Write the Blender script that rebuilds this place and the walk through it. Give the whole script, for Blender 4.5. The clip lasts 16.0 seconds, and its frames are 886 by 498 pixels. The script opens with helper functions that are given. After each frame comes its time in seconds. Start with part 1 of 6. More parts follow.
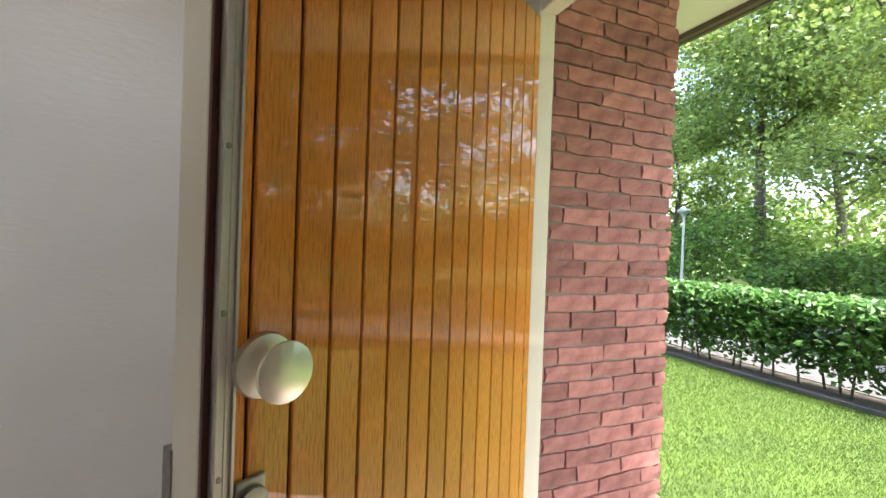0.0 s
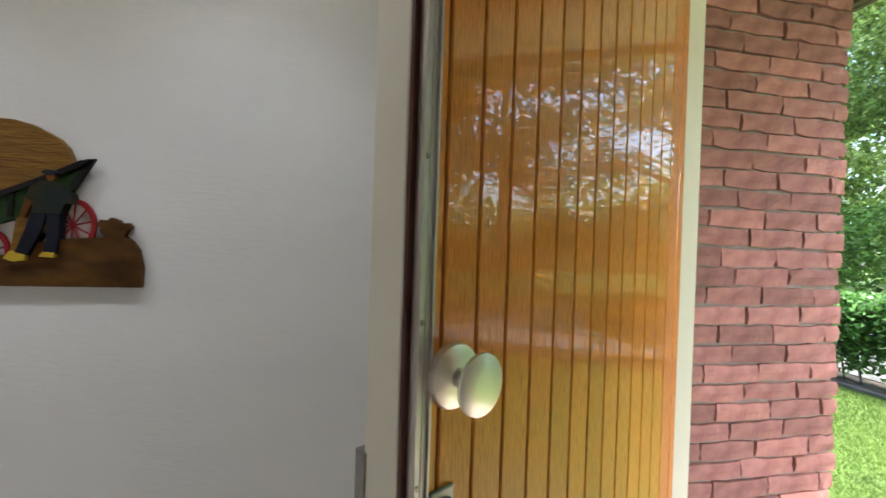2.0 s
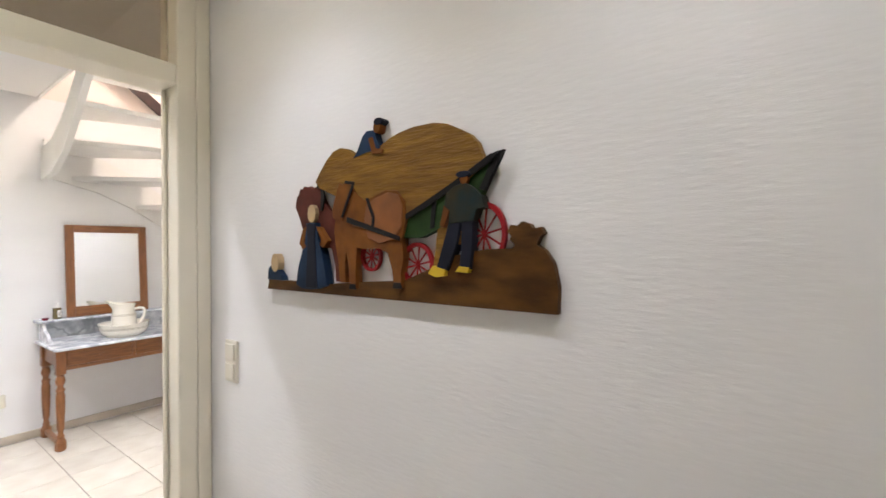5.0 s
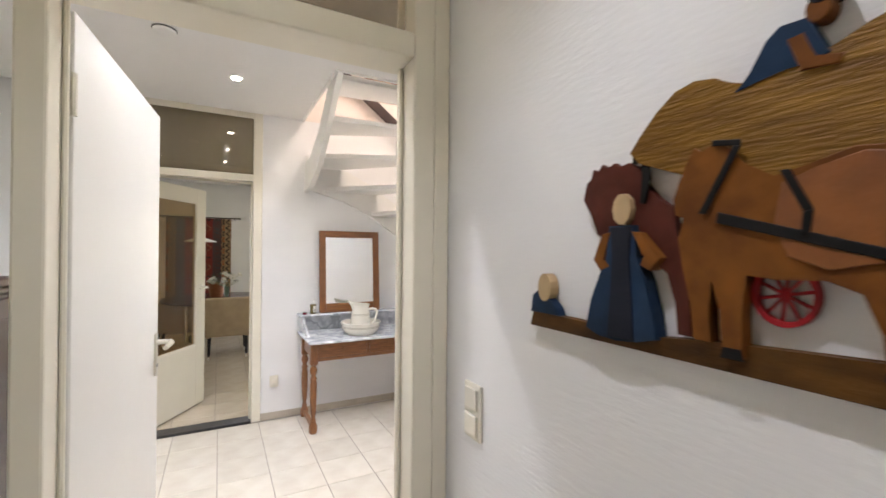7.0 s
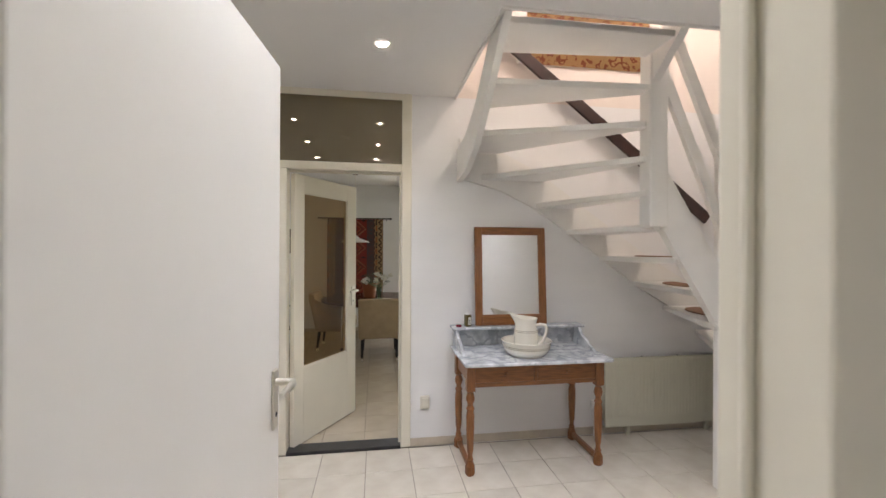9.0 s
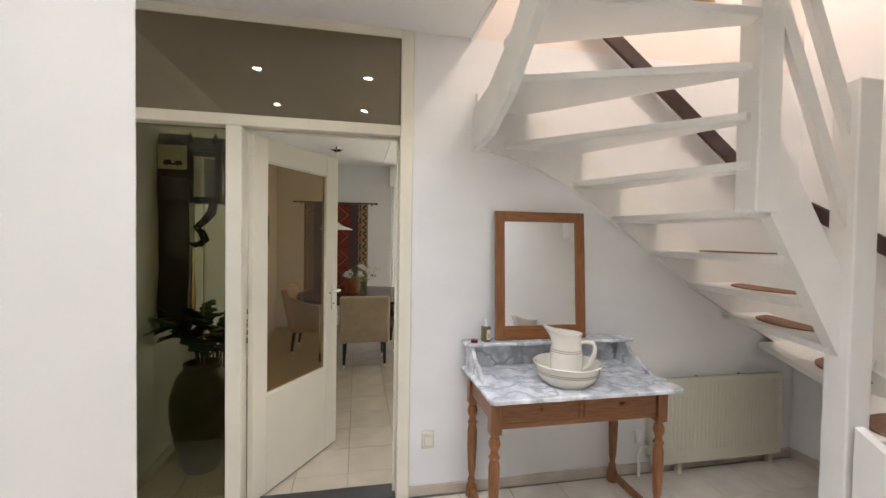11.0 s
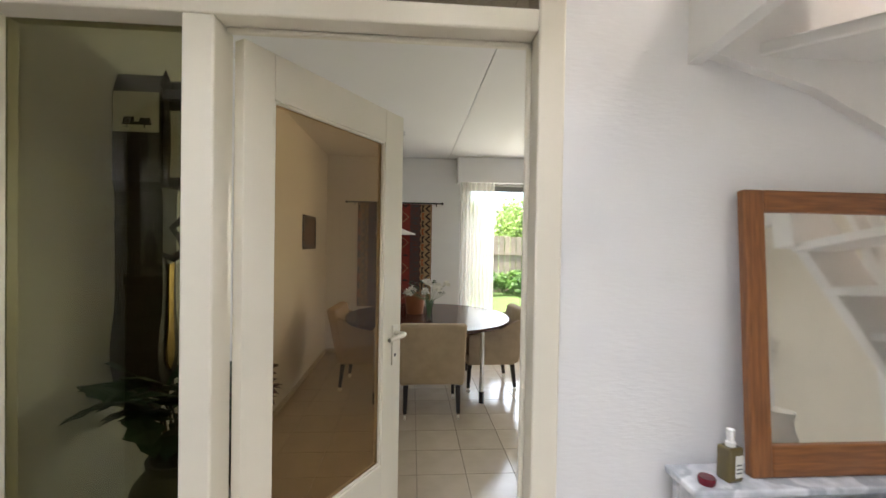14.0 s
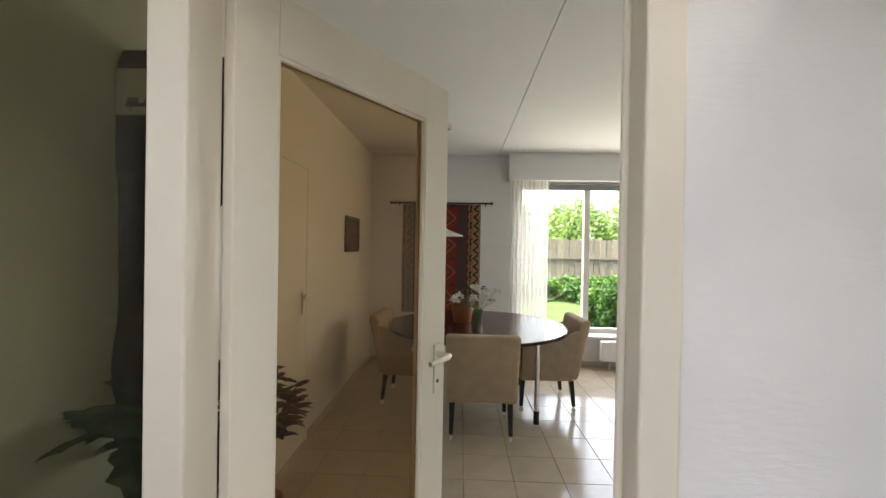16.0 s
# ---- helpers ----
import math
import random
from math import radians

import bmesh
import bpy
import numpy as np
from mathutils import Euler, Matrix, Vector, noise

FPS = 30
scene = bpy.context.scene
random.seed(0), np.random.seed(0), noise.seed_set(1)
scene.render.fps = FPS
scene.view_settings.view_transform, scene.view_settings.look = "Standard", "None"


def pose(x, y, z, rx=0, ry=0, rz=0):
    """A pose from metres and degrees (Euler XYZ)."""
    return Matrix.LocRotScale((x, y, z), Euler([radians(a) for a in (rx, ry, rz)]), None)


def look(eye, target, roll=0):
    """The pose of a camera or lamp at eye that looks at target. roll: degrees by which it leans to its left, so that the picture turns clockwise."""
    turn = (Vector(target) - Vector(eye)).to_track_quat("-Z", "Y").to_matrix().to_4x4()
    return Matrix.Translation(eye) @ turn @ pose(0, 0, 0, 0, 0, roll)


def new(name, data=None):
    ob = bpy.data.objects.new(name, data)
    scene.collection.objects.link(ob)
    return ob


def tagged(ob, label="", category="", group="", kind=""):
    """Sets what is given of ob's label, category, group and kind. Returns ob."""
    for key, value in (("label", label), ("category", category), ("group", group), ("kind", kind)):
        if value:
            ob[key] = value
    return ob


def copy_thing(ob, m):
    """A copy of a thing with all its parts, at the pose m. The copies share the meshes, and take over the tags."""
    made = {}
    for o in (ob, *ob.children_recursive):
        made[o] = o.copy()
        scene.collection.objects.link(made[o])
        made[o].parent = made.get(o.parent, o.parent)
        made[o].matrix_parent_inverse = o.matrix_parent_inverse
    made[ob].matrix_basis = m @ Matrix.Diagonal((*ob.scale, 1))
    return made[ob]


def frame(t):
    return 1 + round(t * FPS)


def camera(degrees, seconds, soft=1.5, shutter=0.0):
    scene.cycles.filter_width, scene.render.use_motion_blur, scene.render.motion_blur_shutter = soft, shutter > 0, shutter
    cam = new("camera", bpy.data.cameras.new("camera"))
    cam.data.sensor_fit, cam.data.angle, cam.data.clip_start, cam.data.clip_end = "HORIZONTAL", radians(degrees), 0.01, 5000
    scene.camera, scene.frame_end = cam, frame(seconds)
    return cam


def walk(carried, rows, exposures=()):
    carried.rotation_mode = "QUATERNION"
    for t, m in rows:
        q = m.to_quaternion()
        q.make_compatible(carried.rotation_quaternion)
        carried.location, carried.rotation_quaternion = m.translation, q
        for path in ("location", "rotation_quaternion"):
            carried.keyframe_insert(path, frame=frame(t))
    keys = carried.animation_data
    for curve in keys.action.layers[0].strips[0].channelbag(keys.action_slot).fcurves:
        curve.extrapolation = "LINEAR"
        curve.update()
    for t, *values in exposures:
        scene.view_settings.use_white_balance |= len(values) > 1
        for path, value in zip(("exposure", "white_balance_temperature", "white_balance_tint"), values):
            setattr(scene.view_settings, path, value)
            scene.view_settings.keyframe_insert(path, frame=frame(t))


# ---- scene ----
cam = camera(93.1, 16.0, shutter=0.3)
PATH = [
    (0, (0.029, -0.099, 1.480), (0.796, 1.748, 1.464), 2.0),
    (0.5, (0.012, -0.094, 1.480), (0.742, 1.768, 1.469), 2.0),
    (1, (-0.013, -0.088, 1.481), (0.644, 1.801, 1.467), 2.1),
    (1.5, (-0.049, -0.071, 1.482), (0.491, 1.855, 1.468), 2.0),
    (2, (-0.093, -0.035, 1.483), (0.291, 1.928, 1.468), 1.9),
    (2.5, (-0.135, -0.005, 1.484), (0.045, 1.986, 1.467), 1.8),
    (3, (-0.179, 0.033, 1.485), (-0.226, 2.033, 1.464), 1.7),
    (3.5, (-0.242, 0.095, 1.480), (-0.546, 2.072, 1.436), 1.0),
    (4, (-0.288, 0.251, 1.467), (-0.945, 2.140, 1.477), 0.6),
    (4.2, (-0.311, 0.306, 1.469), (-1.096, 2.146, 1.479), 0.3),
    (6.3, (-0.635, 0.540, 1.488), (-2.212, 1.770, 1.488), 0.3),
    (6.5, (-0.718, 0.567, 1.502), (-2.356, 1.714, 1.502), 0.3),
    (7, (-0.921, 0.612, 1.505), (-2.685, 1.553, 1.513), 0.5),
    (7.5, (-1.112, 0.645, 1.504), (-2.970, 1.385, 1.510), 0.4),
    (8, (-1.328, 0.685, 1.503), (-3.252, 1.232, 1.511), 0.4),
    (8.5, (-1.497, 0.683, 1.504), (-3.456, 1.089, 1.509), 0.3),
    (9, (-1.713, 0.677, 1.509), (-3.688, 0.992, 1.509), 0.3),
    (9.2, (-1.795, 0.663, 1.516), (-3.771, 0.970, 1.509), 0.3),
    (11.5, (-2.725, 0.624, 1.516), (-4.681, 1.038, 1.458), 1.0),
    (12, (-2.951, 0.611, 1.514), (-4.911, 1.007, 1.461), 1.0),
    (12.5, (-3.196, 0.618, 1.517), (-5.163, 0.975, 1.465), 1.0),
    (13, (-3.393, 0.594, 1.519), (-5.370, 0.891, 1.479), 1.1),
    (13.5, (-3.612, 0.552, 1.522), (-5.599, 0.778, 1.489), 1.1),
    (14, (-3.800, 0.540, 1.522), (-5.795, 0.687, 1.494), 1.0),
    (14.5, (-3.998, 0.548, 1.521), (-5.997, 0.614, 1.496), 1.0),
    (15, (-4.117, 0.552, 1.517), (-6.117, 0.555, 1.496), 1.0),
    (15.5, (-4.131, 0.551, 1.511), (-6.131, 0.501, 1.495), 0.9),
    (16, (-4.144, 0.544, 1.512), (-6.142, 0.464, 1.496), 1.0),
]
EXPOSURES = [(0, 3.2, 6500, 10), (1.5, 3.2, 6350, 8), (2.5, 3.35, 6100, 5), (3.5, 3.72, 6400, 9), (5, 3.85, 6500, 10), (7, 3.6, 6500, 10), (9, 3.1, 6500, 10), (12.5, 3.47, 6350, 9), (16, 3.18, 6300, 9)]
walk(cam, [(t, look(eye, target, roll)) for t, eye, target, roll in PATH], EXPOSURES)

# ---- world, sun and large lights ----
world = bpy.data.worlds.new("world")
scene.world = world
world.use_nodes = True
wn = world.node_tree.nodes
sky = wn.new("ShaderNodeTexSky")
sky.sky_type, sky.sun_disc, sky.sun_elevation, sky.sun_rotation = "NISHITA", False, radians(56.6), radians(166)
sky.air_density, sky.dust_density = 1.0, 3.0
world.node_tree.links.new(sky.outputs[0], wn["Background"].inputs[0])
wn["Background"].inputs[1].default_value = 0.15


def lamp(name, kind, m, energy, color, **more):
    data = bpy.data.lights.new(name, kind)
    data.energy, data.color = energy, color
    ob = new(name, data)
    ob.matrix_world = m
    return data


sun = lamp("sun", "SUN", look((4, -16, 25), (0, 0, 0)), 3.0, (1.0, 0.96, 0.9))
sun.angle = radians(15)
WARM = (0.96, 0.98, 1.12)
CEIL = 2.685                                  # underside of the ceilings
# last two hall spots are unseen, added to brighten the wall the mirror reflects
SPOTS_HALL = [(-4.14, 0.705), (-4.14, -0.065), (-3.33, 0.69), (-3.33, -0.07), (-2.53, 0.67), (-2.53, -0.07), (-3.42, 1.49), (-2.55, 1.49), (-2.75, 2.35)]
SPOTS_VEST = [(-1.38, 0.70), (-0.42, 0.70)]
for x, y in SPOTS_HALL:
    d = lamp("hall_spot_light", "SPOT", pose(x, y, CEIL - 0.03), 2.8, WARM)
    d.spot_size, d.spot_blend, d.shadow_soft_size = radians(115), 0.8, 0.03
for (x, y), power in zip(SPOTS_VEST, (2.6, 1.65)):
    d = lamp("vestibule_spot_light", "SPOT", pose(x, y, CEIL - 0.03), power, WARM)
    d.spot_size, d.spot_blend, d.shadow_soft_size = radians(100), 0.9, 0.03
# ceiling lamp on the upper landing, above the stairwell
d = lamp("landing_light", "POINT", pose(-3.9, 2.5, 4.4), 11.5, (1.0, 0.86, 0.78))
d.shadow_soft_size = 0.15
# sky's light through the dining room's garden window
d = lamp("garden_window_light", "AREA", pose(-9.8, 2.75, 1.3, 0, -90, 0), 9.5, (1.0, 0.89, 0.75))
d.shape, d.size, d.size_y = "RECTANGLE", 1.8, 2.9

# ---- materials ----
MATS = {}


def mat(name, color, rough=0.5, metal=0.0, spread=0.0, scale=8.0, bump=0.0, bump_scale=60.0, stretch=(1, 1, 1), dark=None, island=0.0, obj_random=0.0, coat=0.0, spec=0.5, wave=None, subsurf=0.0, coords="Object"):
    """Principled material with two scales of variation; dark: second colour mixed by noise; wave: (colour, scale, distortion) veins or grain."""
    m = bpy.data.materials.new(name)
    m.use_nodes = True
    nt = m.node_tree
    n, l = nt.nodes, nt.links
    b = n["Principled BSDF"]
    b.inputs["Roughness"].default_value, b.inputs["Metallic"].default_value = rough, metal
    b.inputs["Coat Weight"].default_value, b.inputs["Specular IOR Level"].default_value = coat, spec
    b.inputs["Coat Roughness"].default_value = 0.06
    tc = n.new("ShaderNodeTexCoord")
    mp = n.new("ShaderNodeMapping")
    mp.inputs["Scale"].default_value = stretch
    l.new(tc.outputs[coords], mp.inputs[0])
    big = n.new("ShaderNodeTexNoise")
    big.inputs["Scale"].default_value, big.inputs["Detail"].default_value = scale, 6
    l.new(mp.outputs[0], big.inputs["Vector"])
    mix = n.new("ShaderNodeMix")
    mix.data_type = "RGBA"
    c = Vector(color)
    d2 = Vector(dark) if dark else c * (1 - spread)
    mix.inputs["A"].default_value, mix.inputs["B"].default_value = (*c, 1), (*d2, 1)
    ramp = n.new("ShaderNodeValToRGB")
    ramp.color_ramp.elements[0].position, ramp.color_ramp.elements[1].position = 0.35, 0.68
    l.new(big.outputs[0], ramp.inputs[0])
    l.new(ramp.outputs[0], mix.inputs["Factor"])
    out = mix.outputs["Result"]
    if wave:
        w = n.new("ShaderNodeTexWave")
        w.wave_type, w.bands_direction = "BANDS", "X"
        w.inputs["Scale"].default_value, w.inputs["Distortion"].default_value = wave[1], wave[2]
        w.inputs["Detail"].default_value, w.inputs["Detail Scale"].default_value = 4, 2.0
        l.new(mp.outputs[0], w.inputs["Vector"])
        r2 = n.new("ShaderNodeValToRGB")
        r2.color_ramp.elements[0].position, r2.color_ramp.elements[1].position = wave[3], wave[4]
        l.new(w.outputs[0], r2.inputs[0])
        mx = n.new("ShaderNodeMix")
        mx.data_type = "RGBA"
        l.new(r2.outputs[0], mx.inputs["Factor"])
        mx.inputs["B"].default_value = (*wave[0], 1)
        l.new(out, mx.inputs["A"])
        out = mx.outputs["Result"]
    if island or obj_random:
        src = n.new("ShaderNodeNewGeometry").outputs["Random Per Island"] if island else n.new("ShaderNodeObjectInfo").outputs["Random"]
        hsv = n.new("ShaderNodeHueSaturation")
        mr = n.new("ShaderNodeMapRange")
        k = island or obj_random
        mr.inputs["To Min"].default_value, mr.inputs["To Max"].default_value = 1 - k, 1 + k
        l.new(src, mr.inputs[0])
        l.new(mr.outputs[0], hsv.inputs["Value"])
        l.new(out, hsv.inputs["Color"])
        out = hsv.outputs[0]
    l.new(out, b.inputs["Base Color"])
    fine = n.new("ShaderNodeTexNoise")
    fine.inputs["Scale"].default_value, fine.inputs["Detail"].default_value = bump_scale, 4
    l.new(mp.outputs[0], fine.inputs["Vector"])
    rr = n.new("ShaderNodeMapRange")
    rr.inputs["To Min"].default_value, rr.inputs["To Max"].default_value = max(0.02, rough - 0.07), min(1, rough + 0.07)
    l.new(fine.outputs[0], rr.inputs[0])
    l.new(rr.outputs[0], b.inputs["Roughness"])
    if bump:
        bp = n.new("ShaderNodeBump")
        bp.inputs["Strength"].default_value, bp.inputs["Distance"].default_value = bump, 0.004
        l.new(fine.outputs[0], bp.inputs["Height"])
        l.new(bp.outputs[0], b.inputs["Normal"])
    MATS[name] = m
    return m


def leafy_mat(name, *args, **more):
    """A leaf material: part of the light comes through."""
    m = mat(name, *args, **more)
    n, l = m.node_tree.nodes, m.node_tree.links
    b = n["Principled BSDF"]
    t, x = n.new("ShaderNodeBsdfTranslucent"), n.new("ShaderNodeMixShader")
    l.new(b.inputs["Base Color"].links[0].from_socket, t.inputs[0])
    x.inputs[0].default_value = 0.4
    l.new(b.outputs[0], x.inputs[1]), l.new(t.outputs[0], x.inputs[2])
    l.new(x.outputs[0], n["Material Output"].inputs[0])
    return m


def glass(name, tint, gloss=0.5, rough=0.0):
    """A thin pane: tinted see-through with a Fresnel mirror gloss."""
    m = bpy.data.materials.new(name)
    m.use_nodes = True
    n, l = m.node_tree.nodes, m.node_tree.links
    n.remove(n["Principled BSDF"])
    tr, gl, mx, fr = n.new("ShaderNodeBsdfTransparent"), n.new("ShaderNodeBsdfGlossy"), n.new("ShaderNodeMixShader"), n.new("ShaderNodeLayerWeight")
    tr.inputs[0].default_value = (*tint, 1)
    gl.inputs["Roughness"].default_value = rough
    pw, mr = n.new("ShaderNodeMath"), n.new("ShaderNodeMapRange")
    pw.operation, pw.inputs[1].default_value = "POWER", 5
    mr.inputs["To Min"].default_value, mr.inputs["To Max"].default_value = gloss, 0.85
    l.new(fr.outputs["Facing"], pw.inputs[0]), l.new(pw.outputs[0], mr.inputs[0]), l.new(mr.outputs[0], mx.inputs[0])
    l.new(tr.outputs[0], mx.inputs[1]), l.new(gl.outputs[0], mx.inputs[2])
    l.new(mx.outputs[0], n["Material Output"].inputs[0])
    return m


def glow(name, color, strength):
    m = bpy.data.materials.new(name)
    m.use_nodes = True
    b = m.node_tree.nodes["Principled BSDF"]
    b.inputs["Base Color"].default_value = (*color, 1)
    b.inputs["Emission Color"].default_value, b.inputs["Emission Strength"].default_value = (*color, 1), strength
    return m


WALL = mat("white_wall_paint", (0.80, 0.795, 0.79), 0.75, spread=0.04, scale=1.2, bump=0.22, bump_scale=26, stretch=(1, 1, 4))
CEILING = mat("ceiling_paint", (0.82, 0.81, 0.79), 0.8, spread=0.03, scale=1.0, bump=0.1, bump_scale=90)
PINK = mat("landing_wall_paint", (0.80, 0.72, 0.66), 0.8, spread=0.04, scale=1.5, bump=0.15, bump_scale=40)
CREAM = mat("cream_gloss_paint", (0.76, 0.715, 0.60), 0.35, spread=0.05, scale=3, bump=0.05, bump_scale=30)
DOORWHITE = mat("white_door_paint", (0.80, 0.785, 0.74), 0.33, spread=0.03, scale=2, bump=0.04, bump_scale=40)
STAIR = mat("white_stair_paint", (0.80, 0.785, 0.75), 0.4, spread=0.05, scale=5, bump=0.06, bump_scale=50)
TILE = mat("cream_floor_tile", (0.70, 0.65, 0.56), 0.22, dark=(0.62, 0.56, 0.47), scale=6, bump=0.03, bump_scale=25, obj_random=0.05)
GROUT = mat("tile_grout", (0.33, 0.29, 0.235), 0.85, spread=0.2, scale=20, bump=0.2)
TILE2 = mat("beige_floor_tile", (0.55, 0.475, 0.375), 0.15, dark=(0.49, 0.42, 0.325), scale=5, bump=0.02, bump_scale=25, obj_random=0.04)
SKIRT = mat("beige_skirting_tile", (0.55, 0.48, 0.39), 0.35, spread=0.15, scale=9)
SLATE = mat("dark_stone_threshold", (0.045, 0.043, 0.042), 0.45, spread=0.3, scale=14, bump=0.1)
TEAK = mat("varnished_teak", (0.78, 0.295, 0.040), 0.38, dark=(0.47, 0.145, 0.016), scale=26, stretch=(14, 14, 1.4), bump=0.03, bump_scale=20, obj_random=0.10, coat=1.0, spec=0.15, wave=((0.70, 0.25, 0.03), 3.0, 6.0, 0.4, 1.0))
TEAK.node_tree.nodes["Principled BSDF"].inputs["Coat Roughness"].default_value = 0.025
TEAKEDGE = mat("dark_stained_edge", (0.075, 0.014, 0.007), 0.35, spread=0.3, scale=20)
# near-black tone that paints the shade between the door boards
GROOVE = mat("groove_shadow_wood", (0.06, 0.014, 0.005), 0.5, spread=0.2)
ALU = mat("aluminium", (0.60, 0.57, 0.54), 0.5, 1.0, spread=0.15, scale=12, bump=0.03, bump_scale=80, stretch=(1, 1, 0.1))
NICKEL = mat("brushed_nickel", (0.80, 0.77, 0.68), 0.36, 1.0, spread=0.06, scale=40)
LOCKMETAL = mat("worn_lock_steel", (0.33, 0.32, 0.30), 0.42, 1.0, spread=0.35, scale=25, bump=0.08)
BRASS = mat("aged_brass", (0.42, 0.29, 0.10), 0.4, 1.0, spread=0.3, scale=30)
BRICK = mat("handmade_red_brick", (0.39, 0.180, 0.158), 0.92, dark=(0.24, 0.10, 0.09), scale=17, bump=1.0, bump_scale=38, obj_random=0.30)
MORTAR = mat("grey_mortar", (0.31, 0.25, 0.225), 0.95, spread=0.25, scale=30, bump=0.6, bump_scale=120)
HAY = mat("painted_hay", (0.235, 0.118, 0.012), 0.55, dark=(0.135, 0.058, 0.007), scale=13, stretch=(0.7, 0.7, 5), bump=0.9, bump_scale=42, spec=0.25)
EARTH = mat("painted_earth", (0.115, 0.05, 0.011), 0.55, dark=(0.05, 0.022, 0.006), scale=9, stretch=(1, 1, 3), bump=0.3, bump_scale=60, spec=0.15)
CHESTNUT = mat("painted_chestnut", (0.20, 0.07, 0.012), 0.55, dark=(0.11, 0.036, 0.008), scale=16, bump=0.2, spec=0.15)
MAROON = mat("painted_maroon", (0.10, 0.024, 0.015), 0.55, spread=0.45, scale=14, bump=0.2, spec=0.15)
REDPAINT = mat("painted_red", (0.33, 0.018, 0.022), 0.5, spread=0.3, scale=16, bump=0.15, spec=0.15)
COATPAINT = mat("painted_dark_teal", (0.013, 0.026, 0.028), 0.55, dark=(0.030, 0.026, 0.012), scale=22, bump=0.2, spec=0.15)
GREENPAINT = mat("painted_green", (0.026, 0.060, 0.016), 0.55, spread=0.5, scale=14, bump=0.2, spec=0.15)
BLUEPAINT = mat("painted_blue", (0.014, 0.034, 0.075), 0.55, spread=0.5, scale=14, bump=0.15, spec=0.15)
NAVY = mat("painted_navy", (0.014, 0.016, 0.026), 0.55, spread=0.3, scale=14, spec=0.15)
BLACKPAINT = mat("painted_black", (0.012, 0.011, 0.011), 0.5, spread=0.2, spec=0.15)
PALEPAINT = mat("painted_cream", (0.50, 0.36, 0.20), 0.6, spread=0.2, scale=20, spec=0.15)
YELLOWPAINT = mat("painted_yellow", (0.55, 0.38, 0.03), 0.6, spread=0.2, scale=20, spec=0.15)
OAK = mat("brown_stained_wood", (0.27, 0.105, 0.030), 0.36, dark=(0.155, 0.054, 0.015), scale=8, stretch=(14, 14, 1.2), bump=0.1, bump_scale=22, coat=0.2)
OAKX = mat("brown_stained_wood_across", (0.27, 0.105, 0.030), 0.36, dark=(0.155, 0.054, 0.015), scale=8, stretch=(14, 1.2, 14), bump=0.1, bump_scale=22, coat=0.2)
RAILWOOD = mat("dark_mahogany", (0.045, 0.015, 0.010), 0.4, dark=(0.028, 0.009, 0.007), scale=10, stretch=(1, 1, 1), coat=0.2)
MARBLE = mat("grey_veined_marble", (0.77, 0.785, 0.80), 0.14, dark=(0.45, 0.47, 0.50), scale=15, bump=0.015, wave=((0.42, 0.44, 0.47), 2.6, 12.0, 0.78, 1.0))
PORCELAIN = mat("ivory_glazed_earthenware", (0.80, 0.765, 0.67), 0.14, spread=0.04, scale=6, coat=0.4)
GILT = mat("worn_gilt_line", (0.40, 0.35, 0.25), 0.45, 0.3, spread=0.3)
PLASTIC = mat("ivory_plastic", (0.74, 0.70, 0.60), 0.35, spread=0.03)
WHITEPLASTIC = mat("white_plastic", (0.80, 0.79, 0.77), 0.35, spread=0.03)
RADIATOR = mat("ivory_radiator_enamel", (0.60, 0.58, 0.47), 0.35, spread=0.05, scale=3)
CORK = mat("brown_carpet_mat", (0.26, 0.145, 0.085), 0.95, spread=0.3, scale=60, bump=0.5, bump_scale=300)
FABRIC = mat("beige_upholstery", (0.47, 0.36, 0.235), 0.9, spread=0.12, scale=12, bump=0.35, bump_scale=420)
EBONY = mat("black_lacquered_wood", (0.014, 0.011, 0.011), 0.35, spread=0.3)
TABLEWOOD = mat("dark_polished_mahogany", (0.060, 0.020, 0.014), 0.24, dark=(0.036, 0.012, 0.009), scale=5, stretch=(1, 8, 1), spec=0.3)
CHROME = mat("chrome", (0.80, 0.80, 0.80), 0.12, 1.0)
TERRACOTTA = mat("orange_brown_pot", (0.30, 0.10, 0.035), 0.55, spread=0.2, scale=10, bump=0.1)
RUGRED = mat("madder_red_wool", (0.24, 0.030, 0.018), 0.95, dark=(0.15, 0.024, 0.016), scale=14, stretch=(1, 1, 6), bump=0.5, bump_scale=200)
RUGDARK = mat("dark_brown_wool", (0.040, 0.022, 0.018), 0.95, spread=0.4, scale=20, bump=0.5, bump_scale=200)
RUGCREAM = mat("undyed_wool", (0.36, 0.24, 0.13), 0.95, spread=0.25, scale=20, bump=0.5, bump_scale=200)
RUGSLATE = mat("slate_blue_wool", (0.055, 0.055, 0.062), 0.95, dark=(0.11, 0.035, 0.025), scale=6, stretch=(1, 2, 9), bump=0.5, bump_scale=200)
RUGORANGE = mat("orange_wool", (0.36, 0.10, 0.03), 0.95, spread=0.3, scale=20, bump=0.5, bump_scale=200)
CLOCKWOOD = mat("dark_clock_oak", (0.055, 0.040, 0.034), 0.5, spread=0.35, scale=10, stretch=(6, 6, 1), bump=0.15)
PLANTGREEN = mat("dark_green_leaf", (0.018, 0.055, 0.022), 0.4, dark=(0.010, 0.032, 0.014), scale=9, island=0.3)
PLANTRED = mat("dark_red_leaf", (0.050, 0.008, 0.008), 0.45, spread=0.4, scale=12, island=0.3)
STONEWARE = mat("grey_green_stoneware", (0.115, 0.115, 0.075), 0.4, dark=(0.06, 0.06, 0.042), scale=7, bump=0.1)
